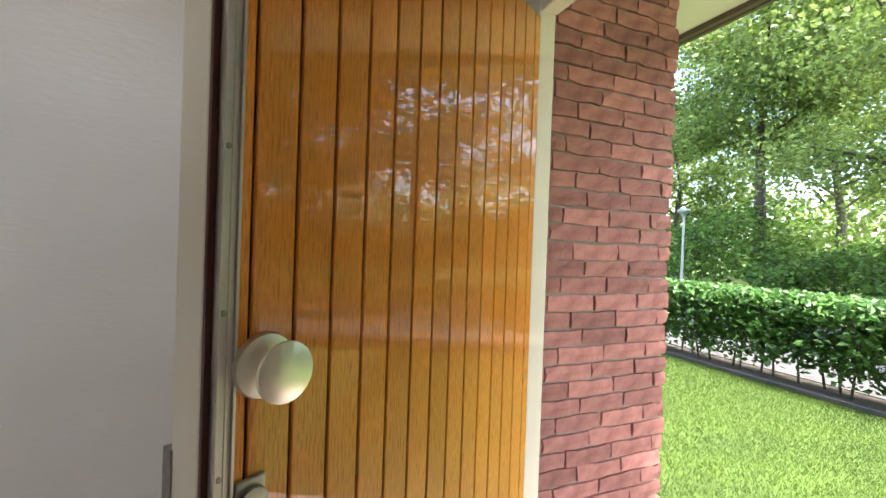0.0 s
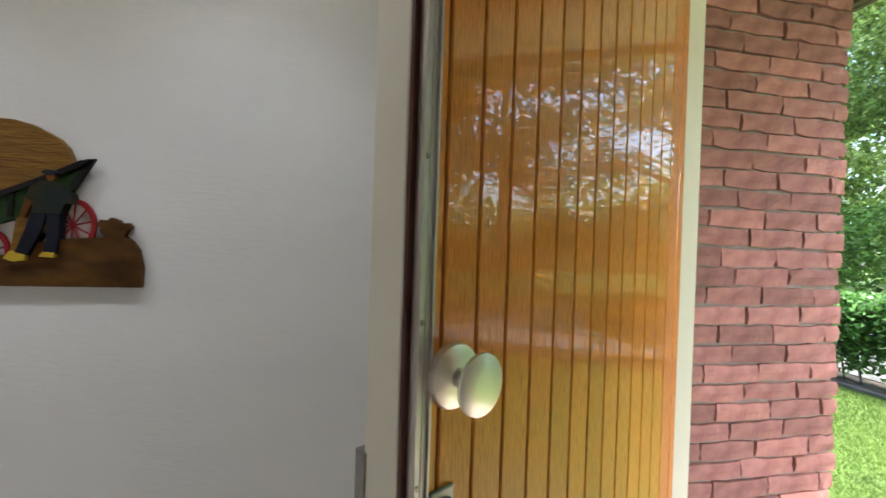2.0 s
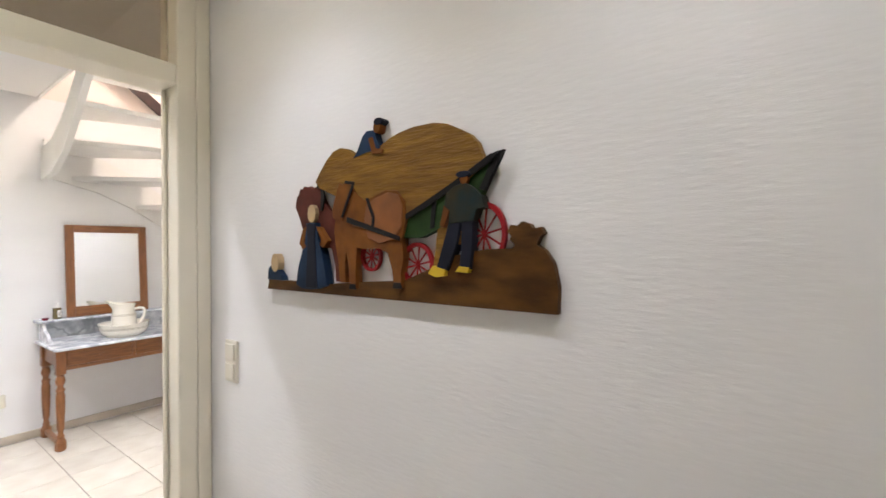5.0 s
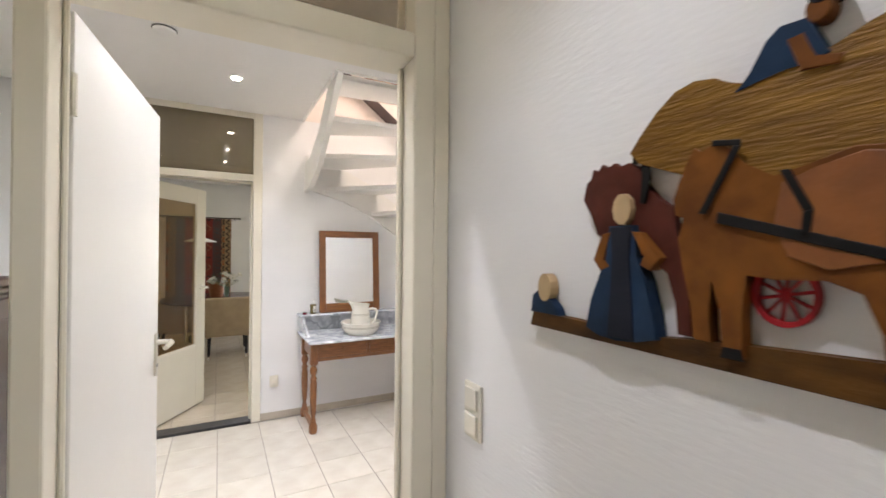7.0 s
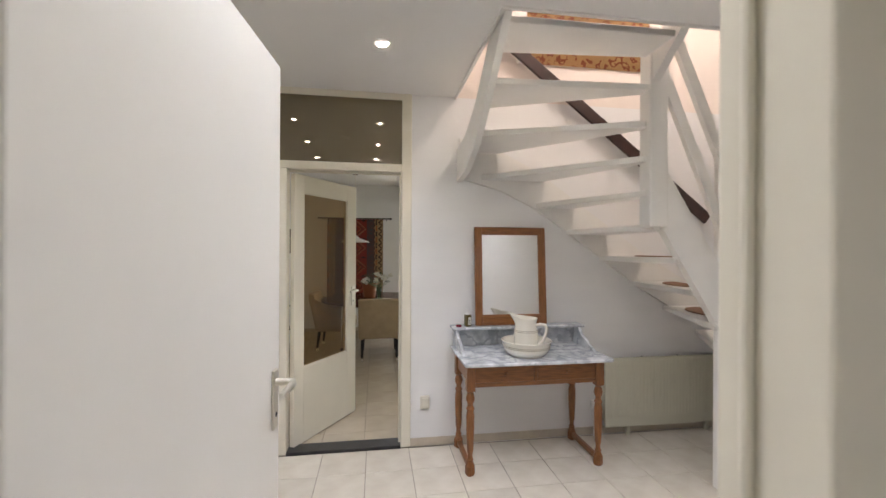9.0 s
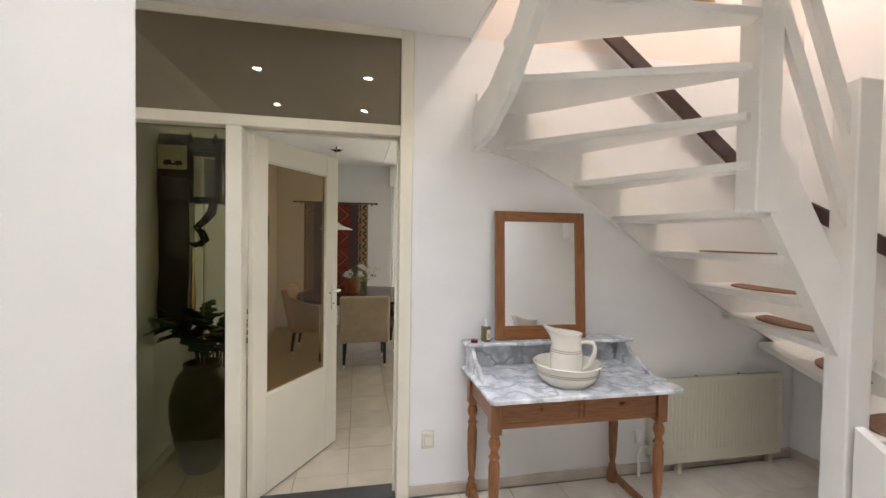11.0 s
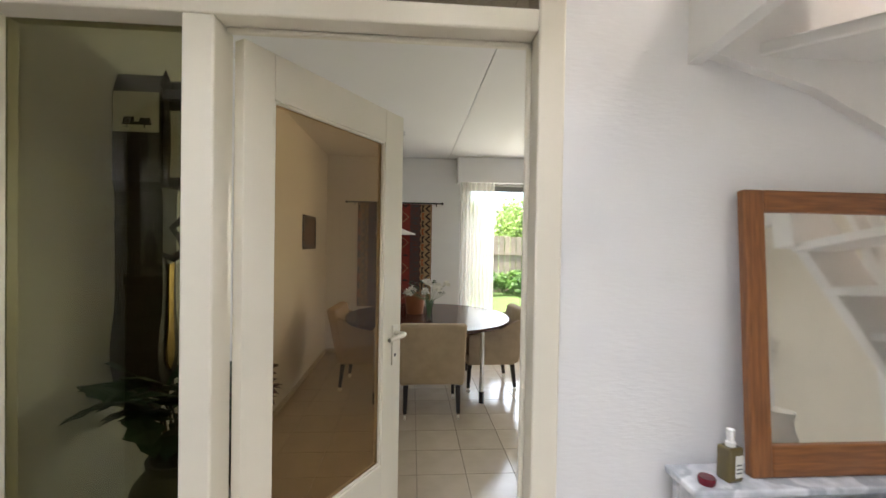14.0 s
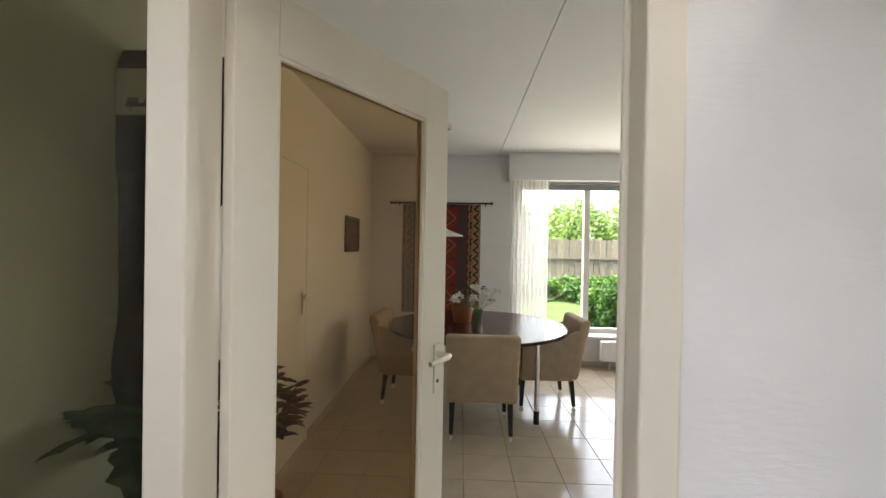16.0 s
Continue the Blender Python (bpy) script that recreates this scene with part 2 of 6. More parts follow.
GRASS = leafy_mat("lawn_grass", (0.068, 0.120, 0.010), 0.8, dark=(0.046, 0.088, 0.008), scale=1.2, island=0.25)
TURF = mat("turf_soil", (0.075, 0.125, 0.016), 0.95, dark=(0.055, 0.095, 0.014), scale=3, bump=0.8, bump_scale=60)
HEDGELEAF = leafy_mat("beech_hedge_leaf", (0.115, 0.235, 0.055), 0.45, dark=(0.065, 0.155, 0.036), scale=2, island=0.45)
TREELEAF = leafy_mat("spring_tree_leaf", (0.23, 0.31, 0.075), 0.55, dark=(0.15, 0.22, 0.05), scale=0.4, island=0.45)
SHRUBLEAF = leafy_mat("shrub_leaf", (0.15, 0.26, 0.045), 0.55, dark=(0.075, 0.15, 0.028), scale=0.5, island=0.5)
BARK = mat("grey_brown_bark", (0.10, 0.085, 0.065), 0.9, dark=(0.06, 0.05, 0.04), scale=5, stretch=(3, 3, 0.6), bump=0.8, bump_scale=12)
ASPHALT = mat("grey_asphalt", (0.06, 0.06, 0.068), 0.9, spread=0.2, scale=3, bump=0.3, bump_scale=150)
PAVING = mat("grey_concrete_paving", (0.095, 0.092, 0.090), 0.9, spread=0.3, scale=6, bump=0.3)
PORCHPAVING = mat("pale_pink_paving", (0.50, 0.39, 0.34), 0.85, dark=(0.40, 0.30, 0.26), scale=6, bump=0.3)
SOIL = mat("bare_soil", (0.09, 0.07, 0.05), 0.95, spread=0.4, scale=14, bump=0.8, bump_scale=40)
SOFFIT = mat("pale_grey_soffit_board", (0.72, 0.69, 0.62), 0.7, spread=0.04, scale=2)
FASCIA = mat("brown_fascia_board", (0.12, 0.09, 0.065), 0.6, spread=0.2)
GALV = mat("galvanised_grey", (0.42, 0.45, 0.43), 0.5, 0.6, spread=0.1)
FENCEWOOD = mat("weathered_fence_wood", (0.25, 0.195, 0.14), 0.9, spread=0.3, scale=8, stretch=(8, 8, 1), obj_random=0.15)
RENDERWHITE = mat("white_rendered_wall", (0.75, 0.75, 0.73), 0.8, spread=0.05)
ROOFTILE = mat("dark_roof_tile", (0.10, 0.085, 0.08), 0.8, spread=0.2)
FLORAL = mat("floral_cloth", (0.50, 0.30, 0.13), 0.9, dark=(0.42, 0.24, 0.10), scale=10, bump=0.2, wave=((0.26, 0.075, 0.035), 5.0, 14.0, 0.72, 0.80))
MIRROR = mat("silvered_mirror", (0.86, 0.87, 0.85), 0.02, 1.0)
REDLID = mat("dark_red_plastic", (0.13, 0.008, 0.018), 0.25, coat=0.3)
BOTTLE = mat("olive_glass_bottle", (0.12, 0.09, 0.03), 0.12, coat=0.4)
PAPER = mat("white_paper", (0.72, 0.70, 0.64), 0.8)
SPOTGLOW = glow("halogen_lamp", (1.0, 0.93, 0.82), 28)
def sheer_cloth():
    m = bpy.data.materials.new("sheer_voile")
    m.use_nodes = True
    n, l = m.node_tree.nodes, m.node_tree.links
    n.remove(n["Principled BSDF"])
    df, tl, tr, a, b = n.new("ShaderNodeBsdfDiffuse"), n.new("ShaderNodeBsdfTranslucent"), n.new("ShaderNodeBsdfTransparent"), n.new("ShaderNodeMixShader"), n.new("ShaderNodeMixShader")
    df.inputs[0].default_value = tl.inputs[0].default_value = (0.82, 0.81, 0.77, 1)
    a.inputs[0].default_value, b.inputs[0].default_value = 0.32, 0.30
    l.new(df.outputs[0], a.inputs[1]), l.new(tl.outputs[0], a.inputs[2]), l.new(a.outputs[0], b.inputs[1]), l.new(tr.outputs[0], b.inputs[2])
    l.new(b.outputs[0], n["Material Output"].inputs[0])
    return m
SHEER = sheer_cloth()

# ---- mesh helpers ----
def finish(bm, name, material, smooth=False):
    me = bpy.data.meshes.new(name)
    bmesh.ops.recalc_face_normals(bm, faces=bm.faces)
    bm.to_mesh(me)
    bm.free()
    me.materials.append(material)
    if smooth:
        me.polygons.foreach_set("use_smooth", [True] * len(me.polygons))
        me.set_sharp_from_angle(angle=radians(40))
    return me


def thing(name, label, category, m=None, group="", kind=""):
    """An Empty at a thing's base, which parents its parts."""
    ob = tagged(new(name), label, category, group, kind)
    ob.empty_display_size = 0.1
    if m is not None:
        ob.matrix_world = m
    return ob


def part(name, bm, material, parent=None, label="", smooth=False, m=None):
    ob = new(name, finish(bm, name, material, smooth))
    if parent is not None:
        ob.parent = parent
    if m is not None:
        ob.matrix_local = m
    return tagged(ob, label)


def solo(name, bm, material, label, category="", kind="", smooth=False, m=None, group=""):
    """A thing that is one mesh."""
    ob = part(name, bm, material, None, "", smooth, m)
    return tagged(ob, label, category, group, kind)


def box(x0, x1, y0, y1, z0, z1, bevel=0.0, bm=None, seg=2):
    bm = bm or bmesh.new()
    vs = [bm.verts.new((x, y, z)) for x in (x0, x1) for y in (y0, y1) for z in (z0, z1)]
    fs = [bm.faces.new([vs[i] for i in f]) for f in ((0, 1, 3, 2), (4, 6, 7, 5), (0, 4, 5, 1), (2, 3, 7, 6), (0, 2, 6, 4), (1, 5, 7, 3))]
    if bevel:
        es = {e for f in fs for e in f.edges}
        bmesh.ops.bevel(bm, geom=list(es), offset=bevel, segments=seg, profile=0.5, affect="EDGES")
    return bm


def boxes(*rows, bevel=0.0):
    bm = bmesh.new()
    for r in rows:
        one = box(*r, bevel=bevel)
        me = bpy.data.meshes.new("tmp")
        one.to_mesh(me)
        one.free()
        bm.from_mesh(me)
        bpy.data.meshes.remove(me)
    return bm


def lathe(profile, seg=24, bm=None, squash=1.0, ring=False):
    """Turns a profile of (radius, z) about z."""
    bm = bm or bmesh.new()
    rings = []
    for r, z in profile:
        rings.append([bm.verts.new((r * math.cos(2 * math.pi * i / seg), squash * r * math.sin(2 * math.pi * i / seg), z)) for i in range(seg)])
    for a, b in zip(rings, rings[1:] + (rings[:1] if ring else [])):
        for i in range(seg):
            bm.faces.new((a[i], a[(i + 1) % seg], b[(i + 1) % seg], b[i]))
    if not ring:
        bm.faces.new(rings[0]), bm.faces.new(rings[-1])
    bmesh.ops.remove_doubles(bm, verts=bm.verts, dist=1e-5)
    return bm


def tube(points, radii, seg=8, bm=None):
    bm = bm or bmesh.new()
    pts = [Vector(p) for p in points]
    if not hasattr(radii, "__len__"):
        radii = [radii] * len(pts)
    rings = []
    for i, p in enumerate(pts):
        d = (pts[min(i + 1, len(pts) - 1)] - pts[max(i - 1, 0)]).normalized()
        a = d.orthogonal().normalized() if i == 0 else (a - d * a.dot(d)).normalized()
        b = d.cross(a)
        rings.append([bm.verts.new(p + radii[i] * (math.cos(2 * math.pi * k / seg) * a + math.sin(2 * math.pi * k / seg) * b)) for k in range(seg)])
    for r, s in zip(rings, rings[1:]):
        for k in range(seg):
            bm.faces.new((r[k], r[(k + 1) % seg], s[(k + 1) % seg], s[k]))
    bm.faces.new(rings[0]), bm.faces.new(rings[-1])
    return bm


def prism(outline, depth, axis="y", at=0.0, bm=None, bevel=0.0):
    """Extrudes an outline of (u, v): axis y: u is x, v is z; axis x: u is y, v is z; axis z: u is x, v is y."""
    bm = bm or bmesh.new()

    def put(u, v, w):
        return {"y": (u, w, v), "x": (w, u, v), "z": (u, v, w)}[axis]
    a = [bm.verts.new(put(u, v, at)) for u, v in outline]
    b = [bm.verts.new(put(u, v, at + depth)) for u, v in outline]
    fs = [bm.faces.new(a), bm.faces.new(b[::-1])]
    n = len(a)
    for i in range(n):
        fs.append(bm.faces.new((a[i], a[(i + 1) % n], b[(i + 1) % n], b[i])))
    if bevel:
        es = [e for f in fs[:2] for e in f.edges]
        bmesh.ops.bevel(bm, geom=es, offset=bevel, segments=2, profile=0.5, affect="EDGES")
    return bm


def wall_with_holes(name, material, along, at, thick, lo, hi, z0, z1, holes, label):
    """A wall of boxes round its holes. along: the axis it runs along; at: its first face; holes: (from, to, z from, z to)."""
    cuts = sorted({lo, hi, *[h[0] for h in holes], *[h[1] for h in holes]})
    rows = []
    for a, b in zip(cuts, cuts[1:]):
        spans = sorted((h[2], h[3]) for h in holes if h[0] <= a and h[1] >= b)
        z = z0
        for s, e in spans + [(z1, z1)]:
            if s > z:
                rows.append((a, b, z, s))
            z = max(z, e)
    bm = bmesh.new()
    for a, b, c, d in rows:
        vs = (a, b, at, at + thick, c, d) if along == "x" else (at, at + thick, a, b, c, d)
        box(*vs, bm=bm)
    return solo(name, bm, material, label, "wall", "structure")


# ---- the large structure ----
WX = -4.92            # hall face of the wall to the dining room
WX2 = -5.04           # its other face
VX, VX2 = -2.07, -2.19  # wall between vestibule and hall
RY = 1.24             # vestibule wall with the relief
LY = -0.62            # dining room's side wall
SY = 3.68             # side wall behind the stairs
BX = -9.6             # dining room's garden wall
HY = -0.80            # hall's other side wall
UP = 2.95             # upper floor

solo("floor_hall", box(WX2, VX2, HY - 0.1, SY + 0.1, -0.2, -0.008), GROUT, "grey-brown grout bed of the hall's tiled floor", "floor", "structure")
solo("floor_vestibule", box(VX2, 0.95, -1.3, RY + 0.1, -0.2, 0.0), TILE, "cream tiled floor of the vestibule", "floor", "structure")
solo("floor_dining", box(BX - 0.3, WX2, LY - 0.1, 4.6, -0.2, -0.008), GROUT, "grey-brown grout bed of the dining room's tiled floor", "floor", "structure")

wall_with_holes("wall_dining", WALL, "y", WX2, WX - WX2, HY - 0.1, SY + 0.1, -0.2, CEIL, [(-0.60, 0.942, -0.02, CEIL)], "white plastered wall between hall and dining room")
solo("wall_stairwell_back", box(WX2, WX, 1.0, SY + 0.1, CEIL, 5.2), PINK, "pale pink plastered wall of the stairwell upstairs", "wall", "structure")
wall_with_holes("wall_vestibule", WALL, "y", VX2, VX - VX2, -1.3, SY + 0.1, -0.2, CEIL, [(-0.70, 1.185, -0.02, CEIL)], "white plastered wall between vestibule and hall")
solo("wall_relief", box(VX, 0.80, RY, RY + 0.12, -0.2, CEIL), WALL, "white wall with fine horizontal texture beside the front door", "wall", "structure")
solo("wall_vestibule_side", box(VX, 0.95, -1.42, -1.3, -0.2, CEIL), WALL, "plain white vestibule wall", "wall", "structure")
solo("wall_hall_side", box(WX, VX2, HY - 0.12, HY, -0.2, CEIL), WALL, "plain white hall wall", "wall", "structure")
wall_with_holes("wall_stairs", WALL, "x", SY, 0.12, WX2, VX2, -0.2, 5.2, [(-3.25, -2.35, -0.02, 2.08)], "white side wall behind the stairs")
wall_with_holes("wall_front", WALL, "y", 0.80, 0.16, -1.42, 1.10, -0.2, CEIL, [(-0.03, 1.10, -0.2, 2.32)], "front wall of the house round the door")
wall_with_holes("wall_dining_side", WALL, "x", LY - 0.12, 0.12, BX - 0.3, WX2, -0.2, CEIL, [(-7.30, -6.42, -0.02, 2.08)], "white dining room side wall")
wall_with_holes("wall_garden", WALL, "y", BX - 0.3, 0.3, LY - 0.12, 4.7, -0.2, CEIL, [(1.30, 4.1, 0.40, 2.37)], "white dining room wall with the garden window")
solo("wall_dining_far", box(BX - 0.3, WX2, 4.6, 4.7, -0.2, CEIL), WALL, "plain white dining room wall", "wall", "structure")

solo("ceiling_vestibule", box(VX2, 0.95, -1.42, RY + 0.12, CEIL, CEIL + 0.2), CEILING, "white vestibule ceiling", "ceiling", "structure")
OX, OY = -3.68, 1.29  # edges of the stairwell opening
solo("ceiling_hall", boxes((WX, VX2, HY - 0.12, OY, CEIL, UP), (OX, VX2, OY, SY, CEIL, UP)), CEILING, "white hall ceiling round the stairwell opening", "ceiling", "structure")
solo("ceiling_dining", boxes((BX - 0.3, WX2, LY - 0.12, 1.02, CEIL, UP), (BX - 0.3, WX2, 1.026, 4.7, CEIL, UP)), CEILING, "white board ceiling of the dining room with fine joints", "ceiling", "structure")
solo("wall_landing", boxes((WX, WX + 0.1, 0.2, 1.0, UP, 5.2), (WX, -1.8, 0.1, 0.2, UP, 5.2), (-1.9, -1.8, 0.2, SY, UP, 5.2)), PINK, "pale pink landing walls upstairs", "wall", "structure")
solo("ceiling_landing", box(WX2, -1.8, 0.1, SY + 0.1, 5.2, 5.3), CEILING, "white landing ceiling upstairs", "ceiling", "structure")
solo("trim_stairwell", boxes((WX, OX + 0.018, OY - 0.018, OY, CEIL - 0.012, UP), (OX, OX + 0.018, OY, SY, CEIL - 0.012, UP)), STAIR, "white painted board lining of the stairwell edge", "trim", "structure")

# dining room doorway frame: posts, transom bar, mullion
FX0, FX1 = WX2 + 0.02, WX + 0.018
def frame_piece(name, row, parent):
    return part(name, box(*row, bevel=0.006), CREAM, parent)

door_frame = thing("door_frame_1", "cream painted frame with transom and sidelight", "door frame", kind="structure")
frame_piece("post", (FX0, FX1, 0.868, 0.942, 0, CEIL), door_frame)
frame_piece("post", (FX0, FX1, -0.60, -0.522, 0, CEIL), door_frame)
frame_piece("mullion", (FX0, FX1, -0.045, 0.035, 0, 2.09), door_frame)
frame_piece("transom_bar", (FX0, FX1, -0.522, 0.868, 2.09, 2.15), door_frame)
frame_piece("head", (FX0, FX1, -0.522, 0.868, 2.635, CEIL), door_frame)
frame_piece("sill", (FX0, FX1, -0.522, -0.045, 0, 0.06), door_frame)
frame_piece("stop", (FX0 + 0.04, FX0 + 0.055, 0.852, 0.868, 0, 2.09), door_frame)
frame_piece("stop", (FX0 + 0.04, FX0 + 0.055, 0.035, 0.868, 2.074, 2.09), door_frame)
TRANSOM = glass("smoked_transom_glass", (0.56, 0.515, 0.44), 0.06)
SMOKED = glass("smoked_brown_glass", (0.78, 0.665, 0.505), 0.03)
SMOKED2 = glass("smoked_grey_glass", (0.60, 0.595, 0.47), 0.035)
CLEAR = glass("clear_glass", (0.97, 0.98, 0.98), 0.02)
part("transom_pane", box(-4.914, -4.908, -0.522, 0.868, 2.15, 2.635), TRANSOM, door_frame, "smoked brown glass transom pane")
part("sidelight_pane", box(-4.985, -4.979, -0.522, -0.045, 0.06, 2.09), SMOKED2, door_frame, "smoked brown glass sidelight pane")
solo("threshold", box(WX2 - 0.01, WX + 0.012, 0.035, 0.868, -0.03, 0.016, bevel=0.004), SLATE, "dark stone threshold in the dining room doorway", "threshold", "structure")

# vestibule doorway frame with transom
door_frame2 = thing("door_frame_2", "cream painted frame with a glazed transom", "door frame", kind="structure")
for row in ((VX2 - 0.01, VX + 0.015, 1.118, 1.185, 0, CEIL), (VX2 - 0.01, VX + 0.015, 0.245, 0.30, 0, CEIL), (VX2 - 0.01, VX + 0.015, -0.70, -0.64, 0, CEIL)):
    frame_piece("post", row, door_frame2)
frame_piece("transom_bar", (VX2 - 0.01, VX + 0.015, -0.64, 1.118, 2.075, 2.15), door_frame2)
frame_piece("head", (VX2 - 0.01, VX + 0.015, -0.64, 1.118, 2.635, CEIL), door_frame2)
frame_piece("stop", (VX2 + 0.035, VX2 + 0.05, 1.104, 1.118, 0, 2.075), door_frame2)
frame_piece("stop", (VX2 + 0.035, VX2 + 0.05, 0.30, 0.312, 0, 2.075), door_frame2)
frame_piece("architrave", (VX, VX + 0.012, 1.185, 1.238, 0, CEIL), door_frame2)
frame_piece("sill", (VX2 - 0.01, VX + 0.015, -0.64, 0.245, 0, 0.08), door_frame2)
part("sidelight_pane", box(-2.135, -2.13, -0.64, 0.245, 0.08, 2.075), CLEAR, door_frame2, "clear glass sidelight pane")
part("transom_pane", box(-2.135, -2.13, -0.64, 1.118, 2.15, 2.635), TRANSOM, door_frame2, "smoked glass transom pane")

# front door frame
door_frame3 = thing("door_frame_3", "cream painted outer frame of the front door", "door frame", kind="structure")
frame_piece("post", (0.758, 0.818, 0.965, 1.10, -0.15, 2.30), door_frame3)
frame_piece("post", (0.758, 0.90, -0.03, 0.055, -0.15, 2.30), door_frame3)
frame_piece("head", (0.758, 0.818, 0.055, 0.965, 2.19, 2.30), door_frame3)


# ---- doors ----
def lever_handle(parent, m):
    h = part("handle_plate", box(-0.018, 0.018, -0.004, 0.004, -0.086, 0.086, bevel=0.003), NICKEL, parent, "satin metal handle plate", m=m)
    bm = tube([(0, 0, 0.05), (0, -0.03, 0.05), (0, -0.052, 0.05), (-0.02, -0.058, 0.05), (-0.07, -0.056, 0.048), (-0.115, -0.054, 0.046)], [0.011, 0.010, 0.0105, 0.0105, 0.010, 0.009], 10)
    part("lever", bm, NICKEL, h, "satin metal lever", True)
    bm = tube([(0, -0.002, -0.045), (0, -0.0055, -0.045)], 0.007, 10)
    part("keyhole", bm, SLATE, h)
    return h


def turned(x, y, z, deg):
    return pose(x, y, z, 0, 0, deg)


# glazed dining room door: local x runs from the hinge along the leaf, y is its thickness
glass_door = thing("door_1", "cream painted door with a smoked glass pane, standing open", "door", turned(-5.0, 0.058, 0.012, 148.4), kind="structure")
LW, LH = 0.80, 2.06
part("leaf", boxes((0, 0.105, -0.02, 0.02, 0, LH), (LW - 0.132, LW, -0.02, 0.02, 0, LH), (0.105, LW - 0.132, -0.02, 0.02, 0, 0.575), (0.105, LW - 0.132, -0.02, 0.02, 1.925, LH), bevel=0.003), CREAM, glass_door)
part("pane", box(0.105, LW - 0.132, -0.003, 0.003, 0.575, 1.925), SMOKED, glass_door, "smoked brown glass pane")
part("glazing_bead", boxes(*[(a, b, c, c + 0.010, d, e) for c in (-0.014, 0.004) for a, b, d, e in ((0.105, 0.113, 0.575, 1.925), (LW - 0.140, LW - 0.132, 0.575, 1.925), (0.113, LW - 0.140, 0.575, 0.583), (0.113, LW - 0.140, 1.917, 1.925))]), CREAM, glass_door)
part("weather_strip", box(0.0, LW, 0.0, 0.006, -0.008, 0.0), SLATE, glass_door, "dark draught strip")
lever_handle(glass_door, pose(LW - 0.055, 0.025, 1.068, 0, 0, 180))
lever_handle(glass_door, pose(LW - 0.055, -0.025, 1.068))

# plain white hall door, standing open
hall_door = thing("door_2", "plain white flush door standing open into the hall", "door", turned(-2.2, 0.288, 0.012, 174.8), kind="structure")
part("leaf", box(0, 0.865, -0.02, 0.02, 0, 2.05, bevel=0.004), DOORWHITE, hall_door)
lever_handle(hall_door, pose(0.81, -0.025, 1.055))
lever_handle(hall_door, pose(0.81, 0.025, 1.055, 0, 0, 180))
for z in (0.25, 1.85):
    part("hinge", tube([(-0.006, -0.022, z - 0.05), (-0.006, -0.022, z + 0.05)], 0.007, 8), NICKEL, hall_door, "steel hinge")

# closed doors: under the stairs and in the dining room
under_door = thing("door_3", "closed cream flush door in the side wall", "door", turned(-3.24, SY + 0.03, 0.01, 0), kind="structure")
part("leaf", box(0, 0.88, -0.02, 0.02, 0, 2.06, bevel=0.004), CREAM, under_door)
lever_handle(under_door, pose(0.82, -0.025, 1.02))
side_door = thing("door_4", "closed white flush door in the dining room", "door", turned(-7.29, LY - 0.014, 0.01, 0), kind="structure")
part("leaf", box(0, 0.86, -0.02, 0.016, 0, 2.06, bevel=0.002), WALL, side_door)
lever_handle(side_door, pose(0.08, 0.025, 1.063, 0, 0, 180))
part("casing", boxes((-0.05, -0.001, -0.02, 0.018, 0, 2.11), (0.861, 0.91, -0.02, 0.018, 0, 2.11), (-0.001, 0.861, -0.02, 0.018, 2.061, 2.11), bevel=0.002), WALL, side_door)

# front door: local x from the hinge to the free edge; outer side is y negative here
front_door = thing("front_door", "front door clad in varnished teak boards, standing open", "door", turned(-0.0138, 0.4657, 0.0, 32.2), kind="structure")
FW, FH = 0.905, 2.16
part("leaf", box(-0.021, FW, 0.020, 0.092, 0.01, FH, bevel=0.003), CREAM, front_door, "cream painted inner leaf")
part("stained_edge", boxes((-0.0205, -0.0095, 0.0125, 0.0196, 0.01, FH), (-0.0095, 0.0115, 0.0035, 0.0196, 0.01, FH), (0.0115, FW, 0.0165, 0.0196, 0.01, FH), bevel=0.001), TEAKEDGE, front_door, "dark red stained edge strip")
# dark sheet behind the boards, its colour standing in for shade in the grooves
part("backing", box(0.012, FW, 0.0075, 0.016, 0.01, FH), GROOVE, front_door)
edges = [0.002] + [0.028 + 0.0645 * i for i in range(14)] + [FW]
for a, b in zip(edges, edges[1:]):
    if b - a > 0.01:
        part("board", box(a + 0.0022, b - 0.0022, 0.0, 0.0075, 0.01, FH, bevel=0.0018, seg=1), TEAK, front_door)
part("draught_strip", boxes((-0.0125, -0.0097, -0.003, 0.0120, 0.02, FH), (-0.0122, 0.0085, -0.0010, 0.0030, 0.02, FH), (0.0065, 0.0105, -0.0050, 0.0005, 0.02, FH), (-0.0020, 0.0005, -0.0022, -0.0008, 0.02, FH), bevel=0.0007), ALU, front_door, "aluminium draught strip")
for i in range(9):
    z = 0.2 + 0.2 * i
    part("screw", lathe([(0.0, 0.0), (0.004, 0.0), (0.0035, 0.0018), (0.0, 0.0022)], 10, bmesh.new()), LOCKMETAL, front_door, m=pose(-0.0062, -0.0011, z - 0.01, 90))
knob = part("knob_rose", lathe([(0.0, 0.0), (0.042, 0.0), (0.0425, 0.006), (0.0405, 0.011), (0.033, 0.0135), (0.016, 0.015), (0.0, 0.015)], 40), NICKEL, front_door, "brushed nickel rose", True, pose(0.047, 0.0, 1.318, 90))
part("knob", lathe([(0.0, 0.010), (0.014, 0.010), (0.0115, 0.02), (0.012, 0.033), (0.018, 0.040), (0.033, 0.0445), (0.0385, 0.0495), (0.038, 0.0535), (0.029, 0.057), (0.013, 0.0587), (0.0, 0.059)], 40), NICKEL, knob, "round brushed nickel knob", True)
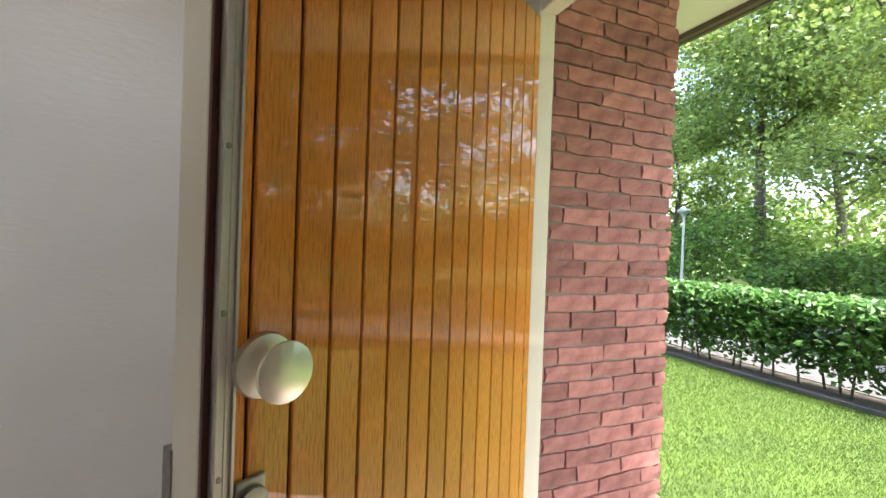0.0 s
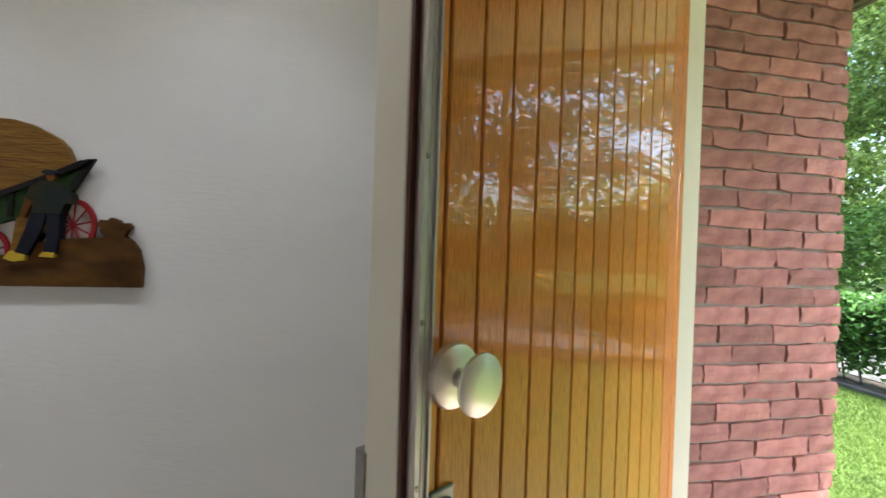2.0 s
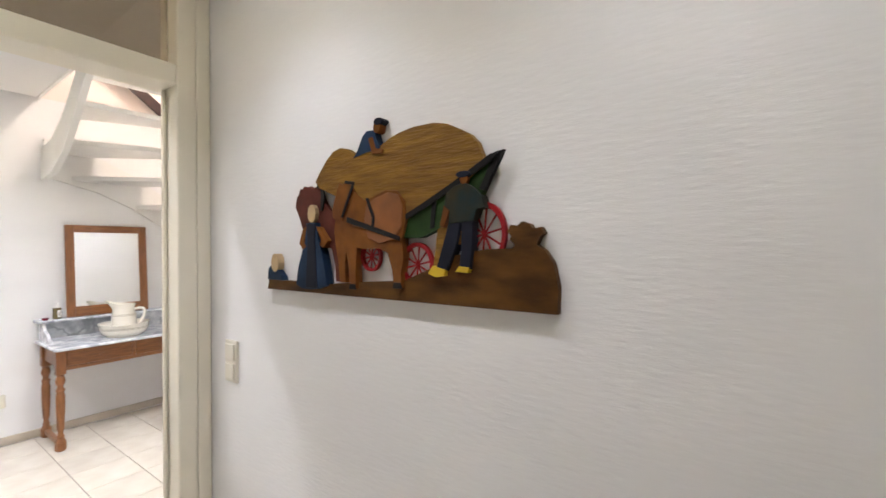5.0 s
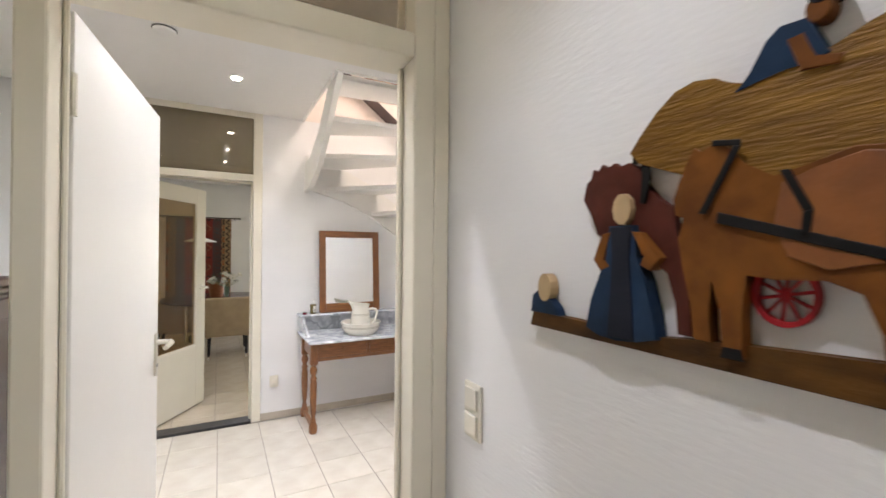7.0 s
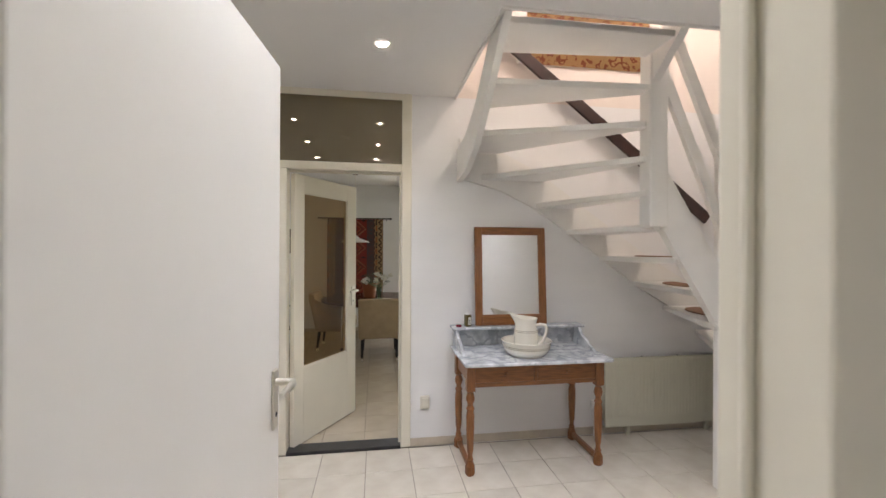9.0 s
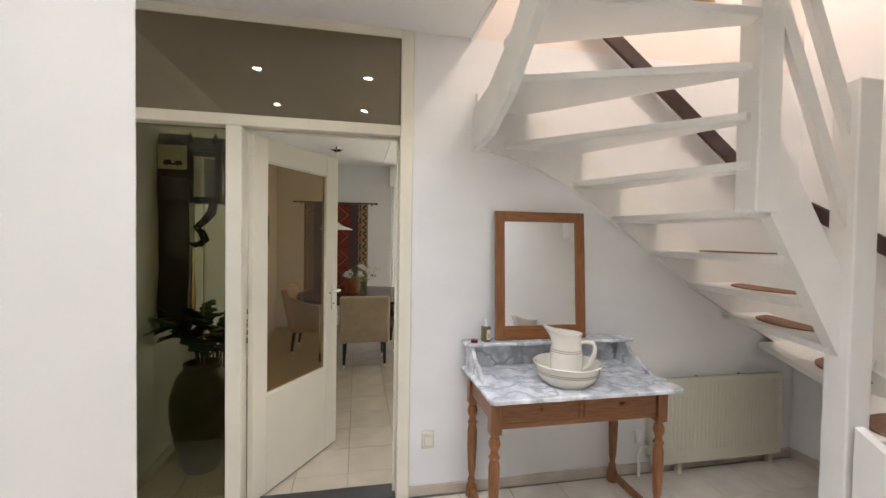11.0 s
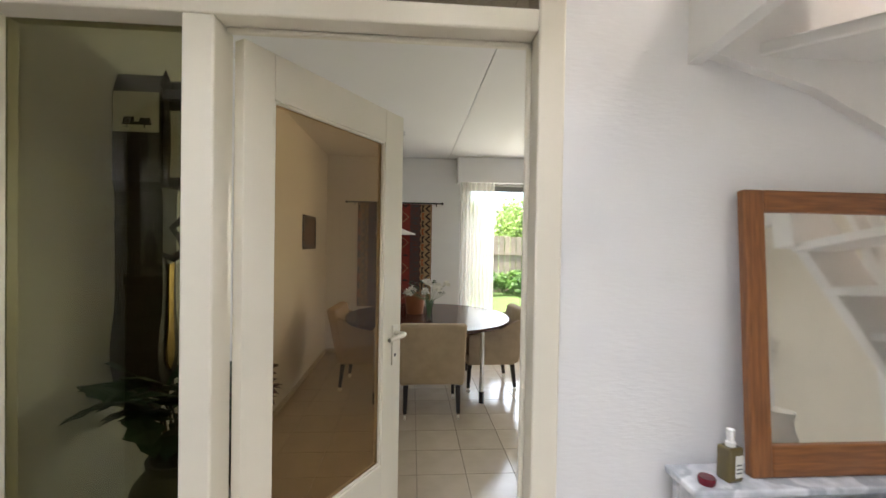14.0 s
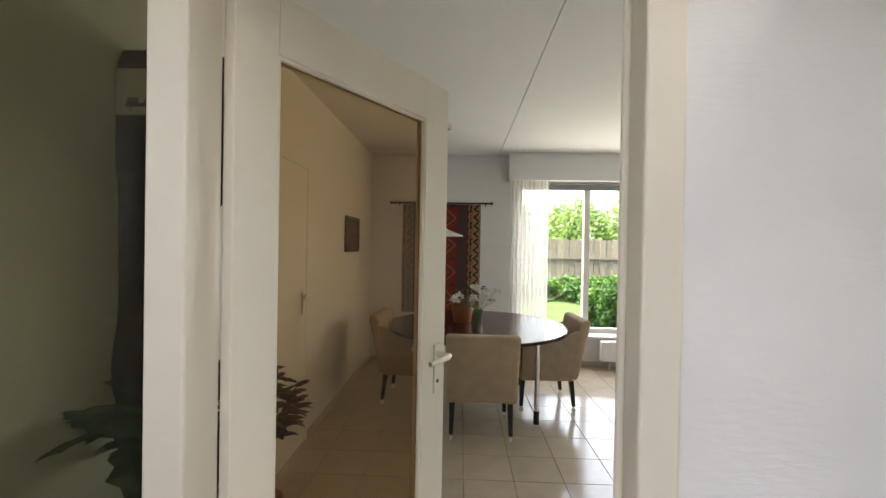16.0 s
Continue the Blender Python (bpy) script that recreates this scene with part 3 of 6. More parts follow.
lockp = part("lock_plate", box(0.012, 0.054, -0.006, 0.0, 1.100, 1.178, bevel=0.003), LOCKMETAL, front_door, "worn steel lock plate")
part("lock_cylinder", lathe([(0.0, 0.0), (0.022, 0.0), (0.021, 0.006), (0.0, 0.007)], 24), LOCKMETAL, lockp, "", True, pose(0.034, -0.006, 1.145, 90))
part("keyway", box(0.0325, 0.0355, -0.0142, -0.0125, 1.133, 1.151), SLATE, lockp)
latch = part("rim_lock", box(-0.024, 0.10, 0.086, 0.109, 1.065, 1.205, bevel=0.002), LOCKMETAL, front_door, "steel rim lock")
part("latch_bolt", box(-0.039, -0.024, 0.090, 0.105, 1.09, 1.13, bevel=0.002), BRASS, latch, "brass latch bolt")

# ---- stairs ----
RISE, TT = 0.2085, 0.038
NX = -4.05            # inner string line
N1Y, N2Y = 2.88, 2.365  # lower and upper newel
stair = thing("staircase", "white painted open winding staircase with board rails", "staircase", kind="structure")


def tread(k, outline):
    part("tread", prism(outline, -TT, "z", RISE * k, bevel=0.006), STAIR, stair)


Wy, Sx = WX + 0.02, SY - 0.02
YL = OY + 0.045
tread(1, [(-3.72, N1Y), (-3.40, N1Y), (-3.40, Sx), (-3.72, Sx)])
tread(2, [(-3.98, N1Y), (-3.68, N1Y), (-3.68, Sx), (-4.02, Sx)])
tread(3, [(NX, N1Y), (-3.96, N1Y), (-3.98, Sx), (-4.5, Sx)])
tread(4, [(NX, N1Y), (NX, N1Y + 0.04), (-4.42, Sx), (Wy, Sx), (Wy, 3.36)])
tread(5, [(NX, N1Y - 0.10), (NX, N1Y + 0.03), (Wy, 3.42), (Wy, 3.06)])
tread(6, [(NX, 2.68), (NX, 2.95), (Wy, 3.11), (Wy, 2.78)])
tread(7, [(NX, 2.50), (NX, 2.75), (Wy, 2.83), (Wy, 2.48)])
tread(8, [(NX, 2.36), (NX, 2.56), (Wy, 2.53), (Wy, 2.19)])
tread(9, [(NX, 2.30), (NX, 2.40), (Wy, 2.25), (Wy, 1.92)])
tread(10, [(NX, 2.28), (NX, 2.36), (Wy, 1.98), (Wy, 1.46)])
tread(11, [(NX + 0.02, 2.28), (NX - 0.03, 2.34), (Wy, 1.60), (Wy, YL), (-4.42, YL)])
tread(12, [(NX + 0.06, 2.28), (NX - 0.02, 2.30), (-4.52, YL), (-4.06, YL)])
tread(13, [(NX + 0.28, 2.28), (NX + 0.02, 2.28), (-4.12, YL), (-3.78, YL)])


def band(points, up, axis, at, thick, name):
    """A string board: a lower line of (u, z) and its height."""
    low = list(points)
    out = low + [(u, z + up) for u, z in reversed(low)]
    part(name, prism(out, thick, axis, at), STAIR, stair)


# wall string along the back wall, curved at the top
back = [(1.31, 2.06), (1.45, 2.02), (1.65, 1.965), (1.90, 1.845), (2.15, 1.68), (2.37, 1.525), (2.865, 1.18), (3.20, 0.985), (SY, 0.72)]
band(back, 0.30, "x", WX, 0.035, "wall_string")
# outer string of the top flight, up to the ceiling
band([(-4.92, 2.03), (-4.62, 2.06), (-4.32, 2.18), (-4.05, 2.38), (-3.70, 2.68)], 0.25, "y", OY + 0.004, 0.04, "outer_string")
# wall string of the lower flight
band([(-4.9, 0.68), (-4.5, 0.52), (-4.0, 0.30), (-3.35, -0.0)], 0.28, "y", SY - 0.03, 0.03, "wall_string")
# inner strings
band([(2.40, 1.64), (2.83, 0.96)], 0.40, "x", NX - 0.03, 0.055, "inner_string")
band([(-3.96, 0.36), (-3.34, 0.0)], 0.34, "y", N1Y - 0.06, 0.05, "inner_string")
band([(-4.02, 2.52), (-3.70, 2.78)], 0.22, "y", N2Y - 0.05, 0.05, "inner_string")
part("newel_post", box(NX - 0.04, NX + 0.07, N1Y - 0.075, N1Y + 0.06, 0.0, 2.26, bevel=0.008), STAIR, stair)
part("newel_post", box(NX - 0.07, NX + 0.04, N2Y - 0.06, N2Y + 0.06, 1.65, 2.86, bevel=0.008), STAIR, stair)
for dz in (0.50, 0.92):
    a, b = (N2Y + 0.06, 1.95 + dz), (N1Y - 0.07, 1.07 + dz)
    part("rail_board", prism([(a[0], a[1]), (b[0], b[1]), (b[0], b[1] + 0.16), (a[0], a[1] + 0.16)], 0.035, "x", NX), STAIR, stair)

# ---- vestibule ----
def ell(cu, cv, ru, rv, n=14, turn=0.0):
    c, s = math.cos(turn), math.sin(turn)
    return [(cu + ru * math.cos(a) * c - rv * math.sin(a) * s, cv + ru * math.cos(a) * s + rv * math.sin(a) * c) for a in (2 * math.pi * i / n for i in range(n))]


relief = thing("wall_relief", "painted wooden cut-out relief of a hay cart with horses", "wall decoration", pose(-1.648, RY, 1.344))


def cut(name, outline, material, depth=0.018, back=0.0, parent=relief):
    """A flat cut-out piece, outline in centimetres from the relief's lower corner."""
    return part(name, prism([(u * 0.0098, v * 0.0105) for u, v in outline], -depth, "y", -back, bevel=0.0015), material, parent)


cut("ground_board", [(0, 0), (100, 0), (100.2, 5), (99.2, 9.5), (97.4, 12), (95.4, 13), (96.2, 14.6), (97.4, 15.2), (96.6, 16.4), (94.8, 16), (94.2, 17), (92.4, 17.6), (91.4, 16.6), (89.8, 17), (89, 15.6), (90.2, 14.8), (89.6, 14), (91, 13), (90.4, 12.2), (84, 12.2), (75, 10.8), (68, 7.6), (60, 4.6), (40, 3.6), (28, 2.4), (19, 2.8), (9, 2.9), (1, 3)], EARTH, 0.020)
cut("hay_load", [(26, 31), (28.2, 33.4), (31, 36.2), (34, 38.4), (37, 39), (40, 38.4), (42, 37), (44, 36.2), (48, 36.4), (53, 37.6), (56, 38.8), (59, 39.7), (64, 40.3), (70, 40.3), (74, 39.4), (77, 38), (80, 36.4), (82, 34.4), (83.2, 31.8), (83.8, 29.2), (80, 27), (75, 25), (68, 22), (60, 19.4), (56, 20.4), (48, 22), (36, 26), (28, 29)], HAY, 0.021, 0.004)
cut("hay_sheaf", [(69.6, 8.4), (73.4, 8.0), (77, 13.4), (78.4, 18), (80, 24.8), (76, 25), (71.6, 22)], HAY, 0.018, 0.004)
cut("cart_side", [(60.4, 18.6), (68, 21.8), (76, 25.2), (85.2, 30.4), (84.6, 27), (83, 23.2), (79, 20.4), (70.6, 16.4), (66, 14.8), (60.4, 14.8)], GREENPAINT, 0.020, 0.003)
cut("cart_rail", [(60.2, 19.8), (68, 23.0), (76, 26.6), (85.4, 31.4), (87.6, 31.6), (86.4, 30.2), (76, 25.2), (68, 21.6), (60.2, 18.4)], BLACKPAINT, 0.004, 0.0255)
cut("cart_stake", [(69.6, 22.6), (70.8, 23), (70.2, 17), (69, 16.6)], BLACKPAINT, 0.004, 0.0235)
cut("cart_post", [(82.4, 24.6), (84, 24.2), (88.0, 31.0), (88.6, 32), (86.4, 31.8)], BLACKPAINT, 0.012, 0.0125)
cut("dark_horse", [(15.2, 24.6), (16, 27.6), (17.2, 28), (17.6, 29.8), (18.8, 29), (19.6, 30.4), (20.8, 29.4), (22.4, 30.2), (23.4, 29.2), (25.4, 29.8), (27.6, 28.6), (28.6, 25.6), (30.8, 23.4), (33.4, 22), (34.2, 17.4), (36.4, 15.6), (36.8, 11), (35.8, 8.6), (36.4, 3.6), (34.2, 3.6), (34, 8), (32.6, 12.4), (29.4, 14.6), (26, 15.4), (22, 16.4), (18.6, 18.4), (17.4, 21.6)], MAROON, 0.014, 0.004)
cut("bridle", [(26.4, 30.6), (29.4, 30.8), (29.8, 26.6), (28.8, 22.8), (27.8, 23), (28.4, 27), (28.2, 29.2), (26.4, 29.2)], BLACKPAINT, 0.004, 0.0185)
cut("chestnut_horse", [(36.2, 27.4), (37.4, 29.6), (38.6, 28.6), (40.4, 29.9), (42, 28.8), (44.2, 26.2), (47.4, 24.2), (51, 25.2), (55, 26.4), (58.8, 26), (61.2, 23.6), (61.8, 18.6), (60.4, 14.4), (61, 10), (60, 6.4), (60.4, 3.2), (57.6, 3.2), (57.4, 7.4), (55.8, 11.4), (52.6, 12.6), (47.6, 12.2), (44.2, 12.8), (43.8, 7.8), (44, 2.2), (41.4, 2.2), (41.2, 8), (40, 12.4), (39.4, 8.4), (39.8, 3.6), (37.4, 3.6), (37, 9), (35.8, 13.2), (35, 17.2), (36, 20.2), (34.6, 20.6), (34.2, 22.8), (35.4, 25.6)], CHESTNUT, 0.025, 0.006)
cut("horse_flank", [(48.4, 23.4), (52, 24.8), (56, 25.8), (59.6, 25), (61, 22), (60.8, 17.6), (58, 14.6), (53, 13.6), (49, 15), (47.6, 19)], mat("painted_flank", (0.235, 0.075, 0.012), 0.55, dark=(0.15, 0.045, 0.008), scale=14, bump=0.3), 0.003, 0.0315)
cut("horse_hoof", [(41.2, 2.0), (44.2, 2.0), (43.8, 3.4), (41.6, 3.4)], BLACKPAINT, 0.002, 0.0305)
cut("horse_hoof", [(57.4, 3.0), (60.6, 3.0), (60.2, 4.4), (57.8, 4.4)], BLACKPAINT, 0.002, 0.0305)
for o in ([(38.4, 20.6), (39.4, 20.4), (43.9, 28.6), (43.0, 28.9)], [(40.2, 29.2), (43.9, 28.6), (43.9, 29.4), (40.2, 30.0)], [(41, 20.6), (60.4, 15.2), (60.2, 14.1), (40.8, 19.2)], [(48.2, 24.9), (49.3, 24.9), (51.6, 20.2), (50.6, 20.0)], [(50.6, 20.0), (51.6, 20.2), (51.2, 16.8), (50.3, 17.2)]):
    cut("harness_strap", o, BLACKPAINT, 0.003, 0.0335)


def cart_wheel(u, v, r, squash):
    w = cut("cart_wheel", ell(u, v, r * squash, r, 24), REDPAINT, 0.001, 0.002)
    w.data.clear_geometry()
    bm = bmesh.new()
    n = 28
    rows = [[bm.verts.new((k * 0.0098 * squash * math.cos(2 * math.pi * i / n) + u * 0.0098, y, k * 0.0098 * math.sin(2 * math.pi * i / n) + v * 0.0098)) for i in range(n)] for k, y in ((r, -0.003), (r, -0.014), (r * 0.82, -0.014), (r * 0.82, -0.003))]
    for a, b in zip(rows, rows[1:] + rows[:1]):
        for i in range(n):
            bm.faces.new((a[i], a[(i + 1) % n], b[(i + 1) % n], b[i]))
    for i in range(5):
        a = math.pi * i / 5 + 0.2
        d = Vector((squash * math.cos(a), 0, math.sin(a)))
        c = Vector((u * 0.0098, -0.008, v * 0.0098))
        tube([c - d * r * 0.0086, c + d * r * 0.0086], 0.0024, 5, bm)
    bm.to_mesh(w.data)
    bm.free()


cart_wheel(82.9, 16.4, 7.2, 0.78)
cart_wheel(63.8, 9.2, 5.6, 0.9)
cart_wheel(47.8, 11.2, 4.1, 0.9)
# plain cut-out figures without features
for name, o, m_, d in (("figure_dress", [(22.4, 19.6), (27.4, 19.6), (27.8, 14.6), (29.6, 11), (31, 6), (31.6, 2.4), (28, 1.4), (24, 1.0), (20, 1.2), (17.2, 2.2), (18.4, 7), (20.4, 11.6), (22, 14.6)], BLUEPAINT, 0.028),
                       ("figure_apron", [(22.8, 19.4), (27, 19.4), (26.6, 14.4), (27, 10), (27.6, 1.5), (22.2, 1.5), (23, 10), (23.4, 14.4)], NAVY, 0.030),
                       ("figure_cap", ell(24.9, 22.2, 1.9, 2.6, 10), PALEPAINT, 0.028),
                       ("figure_arm", [(21, 18.4), (22.8, 18.6), (21.2, 14.2), (22.6, 13), (20.6, 12.2), (19, 14)], CHESTNUT, 0.029),
                       ("figure_arm", [(27, 18.6), (28.8, 18.4), (32.4, 14.6), (30.4, 12.6), (28.6, 13.4), (29.6, 14.8)], CHESTNUT, 0.029),
                       ("small_figure", [(0.8, 3), (1.4, 6.5), (4, 8), (8.6, 4.4), (9.4, 3)], BLUEPAINT, 0.022),
                       ("small_figure_cap", ell(5.2, 8.2, 2.0, 2.8), PALEPAINT, 0.024),
                       ("rider", [(42.6, 35.6), (44.6, 37.4), (46.2, 40.6), (47.8, 41.8), (50.6, 41.6), (51.6, 38.8), (52.8, 37), (51, 36.4), (48, 36.6)], BLUEPAINT, 0.024),
                       ("rider_arm", [(48.6, 39.8), (50.2, 40), (51.4, 36.8), (54, 36.4), (53.6, 35.4), (50, 35.8)], CHESTNUT, 0.026),
                       ("rider_face", ell(51.6, 42.2, 1.3, 1.5), CHESTNUT, 0.0245),
                       ("rider_cap", ell(52.2, 43.5, 1.6, 0.9), NAVY, 0.026),
                       ("walker_coat", [(73.6, 21.4), (74.2, 24.2), (76.4, 25.6), (79.4, 26), (81.4, 25), (83.6, 23), (84.4, 20.6), (82.2, 20.6), (81.4, 18.0), (74.8, 17.6), (75.2, 20.4)], COATPAINT, 0.030),
                       ("walker_arm", [(73.6, 21.6), (75.2, 20.4), (73.6, 16.8), (72.4, 17.2)], CHESTNUT, 0.0315),
                       ("walker_leg", [(74.8, 18.2), (78.2, 18.4), (76.8, 13), (74.2, 7.6), (71.2, 8), (73.2, 13)], NAVY, 0.029),
                       ("walker_leg", [(78.25, 18.4), (81.2, 18.2), (81.0, 12), (80.4, 8.0), (77.6, 8.2), (78.2, 13)], NAVY, 0.0286),
                       ("walker_cap", ell(78.8, 27.9, 1.9, 0.7), NAVY, 0.031),
                       ("walker_face", ell(79, 26.8, 1.1, 1.1), CHESTNUT, 0.0295),
                       ("walker_shoe", [(68.8, 6.8), (70.2, 8.6), (73.8, 7.8), (73.6, 6.4), (71, 6)], YELLOWPAINT, 0.03),
                       ("walker_shoe", [(76.6, 7.4), (77.6, 8.6), (80.4, 8.4), (80, 7.2)], YELLOWPAINT, 0.03)):
    cut(name, o, m_, d, 0.003)

# double light switch
switch = thing("light_switch", "ivory plastic double light switch on the white wall", "light switch", pose(-1.903, RY, 0.988))
part("plate", box(-0.041, 0.041, -0.010, 0.0, 0.0, 0.153, bevel=0.004), PLASTIC, switch)
for z in (0.012, 0.083):
    part("rocker", box(-0.029, 0.029, -0.017, -0.0105, z, z + 0.058, bevel=0.003), PLASTIC, switch)

# dark cabinet with an arched mirror and carved figures on it, beside the hall door
cabinet = thing("cabinet", "dark carved wooden cabinet against the hall wall", "cabinet", pose(-3.66, -0.585, 0.0, 0, 0, 90))
part("body", box(-0.21, 0.21, -0.44, 0.44, 0.06, 1.30, bevel=0.01), RAILWOOD, cabinet)
part("top", box(-0.21, 0.24, -0.46, 0.46, 1.30, 1.345, bevel=0.012), RAILWOOD, cabinet)
part("cornice", box(-0.21, 0.225, -0.45, 0.45, 1.255, 1.298, bevel=0.015), RAILWOOD, cabinet)
part("plinth", box(-0.21, 0.23, -0.45, 0.45, 0.0, 0.06, bevel=0.01), RAILWOOD, cabinet)
for y0 in (-0.42, 0.01):
    d = part("door", box(0.212, 0.235, y0, y0 + 0.41, 0.10, 1.24, bevel=0.008), RAILWOOD, cabinet)
    part("panel", box(0.236, 0.243, y0 + 0.07, y0 + 0.34, 0.2, 1.14, bevel=0.004), RAILWOOD, d)
arch_mirror = thing("arched_mirror", "mirror in a dark carved arched wooden frame on the cabinet", "mirror", pose(-3.72, -0.775, 1.346, 0, 0, 90))
arch = [(-0.36, 0.0), (0.36, 0.0), (0.37, 0.62), (0.34, 0.74), (0.25, 0.83), (0.12, 0.88), (0, 0.90), (-0.12, 0.88), (-0.25, 0.83), (-0.34, 0.74), (-0.37, 0.62)]
part("mirror_glass", prism(arch, 0.006, "x", 0.0), MIRROR, arch_mirror)
part("frame", tube([(0.012, u, v) for u, v in arch[1:] + arch[:1]], 0.024, 8), RAILWOOD, arch_mirror, smooth=True)
part("backboard", prism([(u * 1.03, v * 1.01) for u, v in arch], -0.012, "x", 0.0), RAILWOOD, arch_mirror)
FIGURE = mat("carved_figure_wood", (0.09, 0.055, 0.035), 0.6, spread=0.4, scale=18, bump=0.3)
for x, h, y in ((-3.50, 0.22, -0.50), (-3.66, 0.36, -0.50), (-3.85, 0.28, -0.50), (-4.02, 0.32, -0.48)):
    solo("statuette", lathe([(0.0, 0), (0.045, 0), (0.045, 0.02), (0.03, 0.03), (0.042, 0.3 * h), (0.03, 0.5 * h), (0.045, 0.68 * h), (0.03, 0.76 * h), (0.012, 0.79 * h), (0.024, 0.88 * h), (0.018, 0.97 * h), (0.0, h)], 12), FIGURE, "small carved wooden statuette on the dark cabinet", "statuette", smooth=True, m=pose(x, y, 1.346))
bowl2 = lathe([(0.0, 0.0), (0.05, 0.0), (0.075, 0.03), (0.08, 0.05), (0.07, 0.05), (0.0, 0.012)], 18)
solo("bowl", bowl2, REDPAINT, "small orange-red bowl on the dark cabinet", "bowl", smooth=True, m=pose(-3.75, -0.44, 1.346))


def downlight(x, y, group):
    d = thing("downlight", "small recessed round halogen ceiling spot", "ceiling light", pose(x, y, CEIL), group)
    part("trim_ring", lathe([(0.030, -0.001), (0.042, -0.001), (0.042, -0.006), (0.030, -0.009), (0.027, -0.004)], 20, ring=True), WHITEPLASTIC, d, smooth=True)
    part("lamp_face", lathe([(0.0, -0.011), (0.018, -0.010), (0.0265, -0.007), (0.0265, -0.001), (0.0, -0.001)], 16), SPOTGLOW, d, "bright halogen lamp")


# includes the two unseen spots added for the mirrored wall
for x, y in SPOTS_HALL:
    downlight(x, y, "ceiling spots in the hall")
for x, y in SPOTS_VEST:
    downlight(x, y, "ceiling spots in the vestibule")

# ---- brick pier, porch and front garden ----
BY, B0, B1 = 1.10, 0.822, 1.507     # brick face, its two ends
pier = solo("wall_brick_pier", box(B0, B1 - 0.012, BY + 0.012, 2.6, -0.3, 2.56), MORTAR, "red handmade brick pier beside the front door", "wall", "structure")
solo("porch_step", box(0.96, 1.94, -5.0, BY, -0.3, -0.03, bevel=0.01), PORCHPAVING, "pale pinkish paved porch step outside the front door", "step", "structure")
solo("porch_ceiling", box(0.96, 1.90, -6.0, 9.0, 2.56, 2.60), SOFFIT, "pale boarded underside of the porch roof", "porch ceiling", "structure")
solo("porch_fascia", boxes((1.87, 1.90, -6.0, 9.0, 2.535, 2.56), (1.90, 1.925, -6.0, 9.0, 2.53, 2.80)), FASCIA, "brown fascia board along the porch roof", "fascia", "structure")
solo("facade", boxes((0.97, 1.09, -9.0, -1.42, -0.3, 2.56), (0.97, 1.09, 2.6, 12, -0.3, 2.56), (0.80, 0.96, -9.0, -1.42, -0.3, 2.56)), MORTAR, "brick front of the house", "wall", "structure")
solo("roof_front", box(-12, 1.9, -9, 12, 5.31, 5.5), ROOFTILE, "dark roof above the house", "roof", "structure")

GZ = -0.15
solo("ground", box(-80, 120, -90, 110, -0.6, GZ - 0.02), TURF, "turf and soil reaching to the horizon", "ground", "structure")
solo("lawn_edge", boxes((6.05, 6.10, -12, 16, GZ - 0.1, GZ + 0.03)), PAVING, "thin concrete edging between lawn and hedge", "kerb", "structure")
solo("hedge_bed", box(6.10, 6.75, -12, 16, GZ - 0.1, GZ), SOIL, "bare soil strip under the hedge", "soil", "structure")
solo("pavement", box(6.75, 8.4, -30, 40, GZ - 0.1, GZ + 0.01), PAVING, "grey concrete pavement behind the hedge", "pavement", "structure")
solo("road", box(8.4, 13.0, -50, 60, GZ - 0.3, GZ - 0.012), ASPHALT, "grey asphalt road", "road", "structure")

rng = np.random.default_rng(7)


def cloud_mesh(name, centres, size, material, aspect=0.6, droop=0.0, lift=0.0, leaf_fold=0.15):
    """Many small leaves as folded diamonds, one mesh."""
    n = len(centres)
    d = rng.normal(size=(n, 3))
    d[:, 2] = d[:, 2] * 0.6 - droop + lift
    d /= np.linalg.norm(d, axis=1)[:, None]
    e = np.cross(d, rng.normal(size=(n, 3)))
    e /= np.linalg.norm(e, axis=1)[:, None] + 1e-9
    f = np.cross(d, e)
    s = (size * rng.uniform(0.6, 1.3, n))[:, None]
    c = np.asarray(centres)
    v = np.stack([c - d * s * 0.5, c + e * s * 0.5 * aspect + f * s * leaf_fold, c + d * s * 0.5, c - e * s * 0.5 * aspect + f * s * leaf_fold], 1).reshape(-1, 3)
    me = bpy.data.meshes.new(name)
    quads = np.arange(4 * n).reshape(n, 4)
    me.from_pydata(v.tolist(), [], quads.tolist())
    me.materials.append(material)
    return me


def grass(x0, x1, y0, y1, n, h, name, label):
    x, y = rng.uniform(x0, x1, n), rng.uniform(y0, y1, n)
    a, t = rng.uniform(0, 2 * math.pi, n), rng.uniform(0, 2 * math.pi, n)
    hh = h * rng.uniform(0.5, 1.2, n)
    w = 0.0022
    base = np.stack([x, y, np.full(n, GZ - 0.02)], 1)
    side = np.stack([np.cos(a) * w, np.sin(a) * w, np.zeros(n)], 1)
    tip = base + np.stack([np.cos(t) * hh * 0.6, np.sin(t) * hh * 0.6, hh], 1)
    v = np.stack([base - side, base + side, tip], 1).reshape(-1, 3)
    me = bpy.data.meshes.new(name)
    me.from_pydata(v.tolist(), [], np.arange(3 * n).reshape(n, 3).tolist())
    me.materials.append(GRASS)
    tagged(new(name, me), label, "grass", kind="stuff")


grass(1.95, 6.05, -0.5, 6.5, 230000, 0.034, "lawn_grass", "short fresh green mown lawn grass")
grass(1.95, 6.05, -10.0, -0.5, 60000, 0.05, "lawn_grass", "short fresh green mown lawn grass")

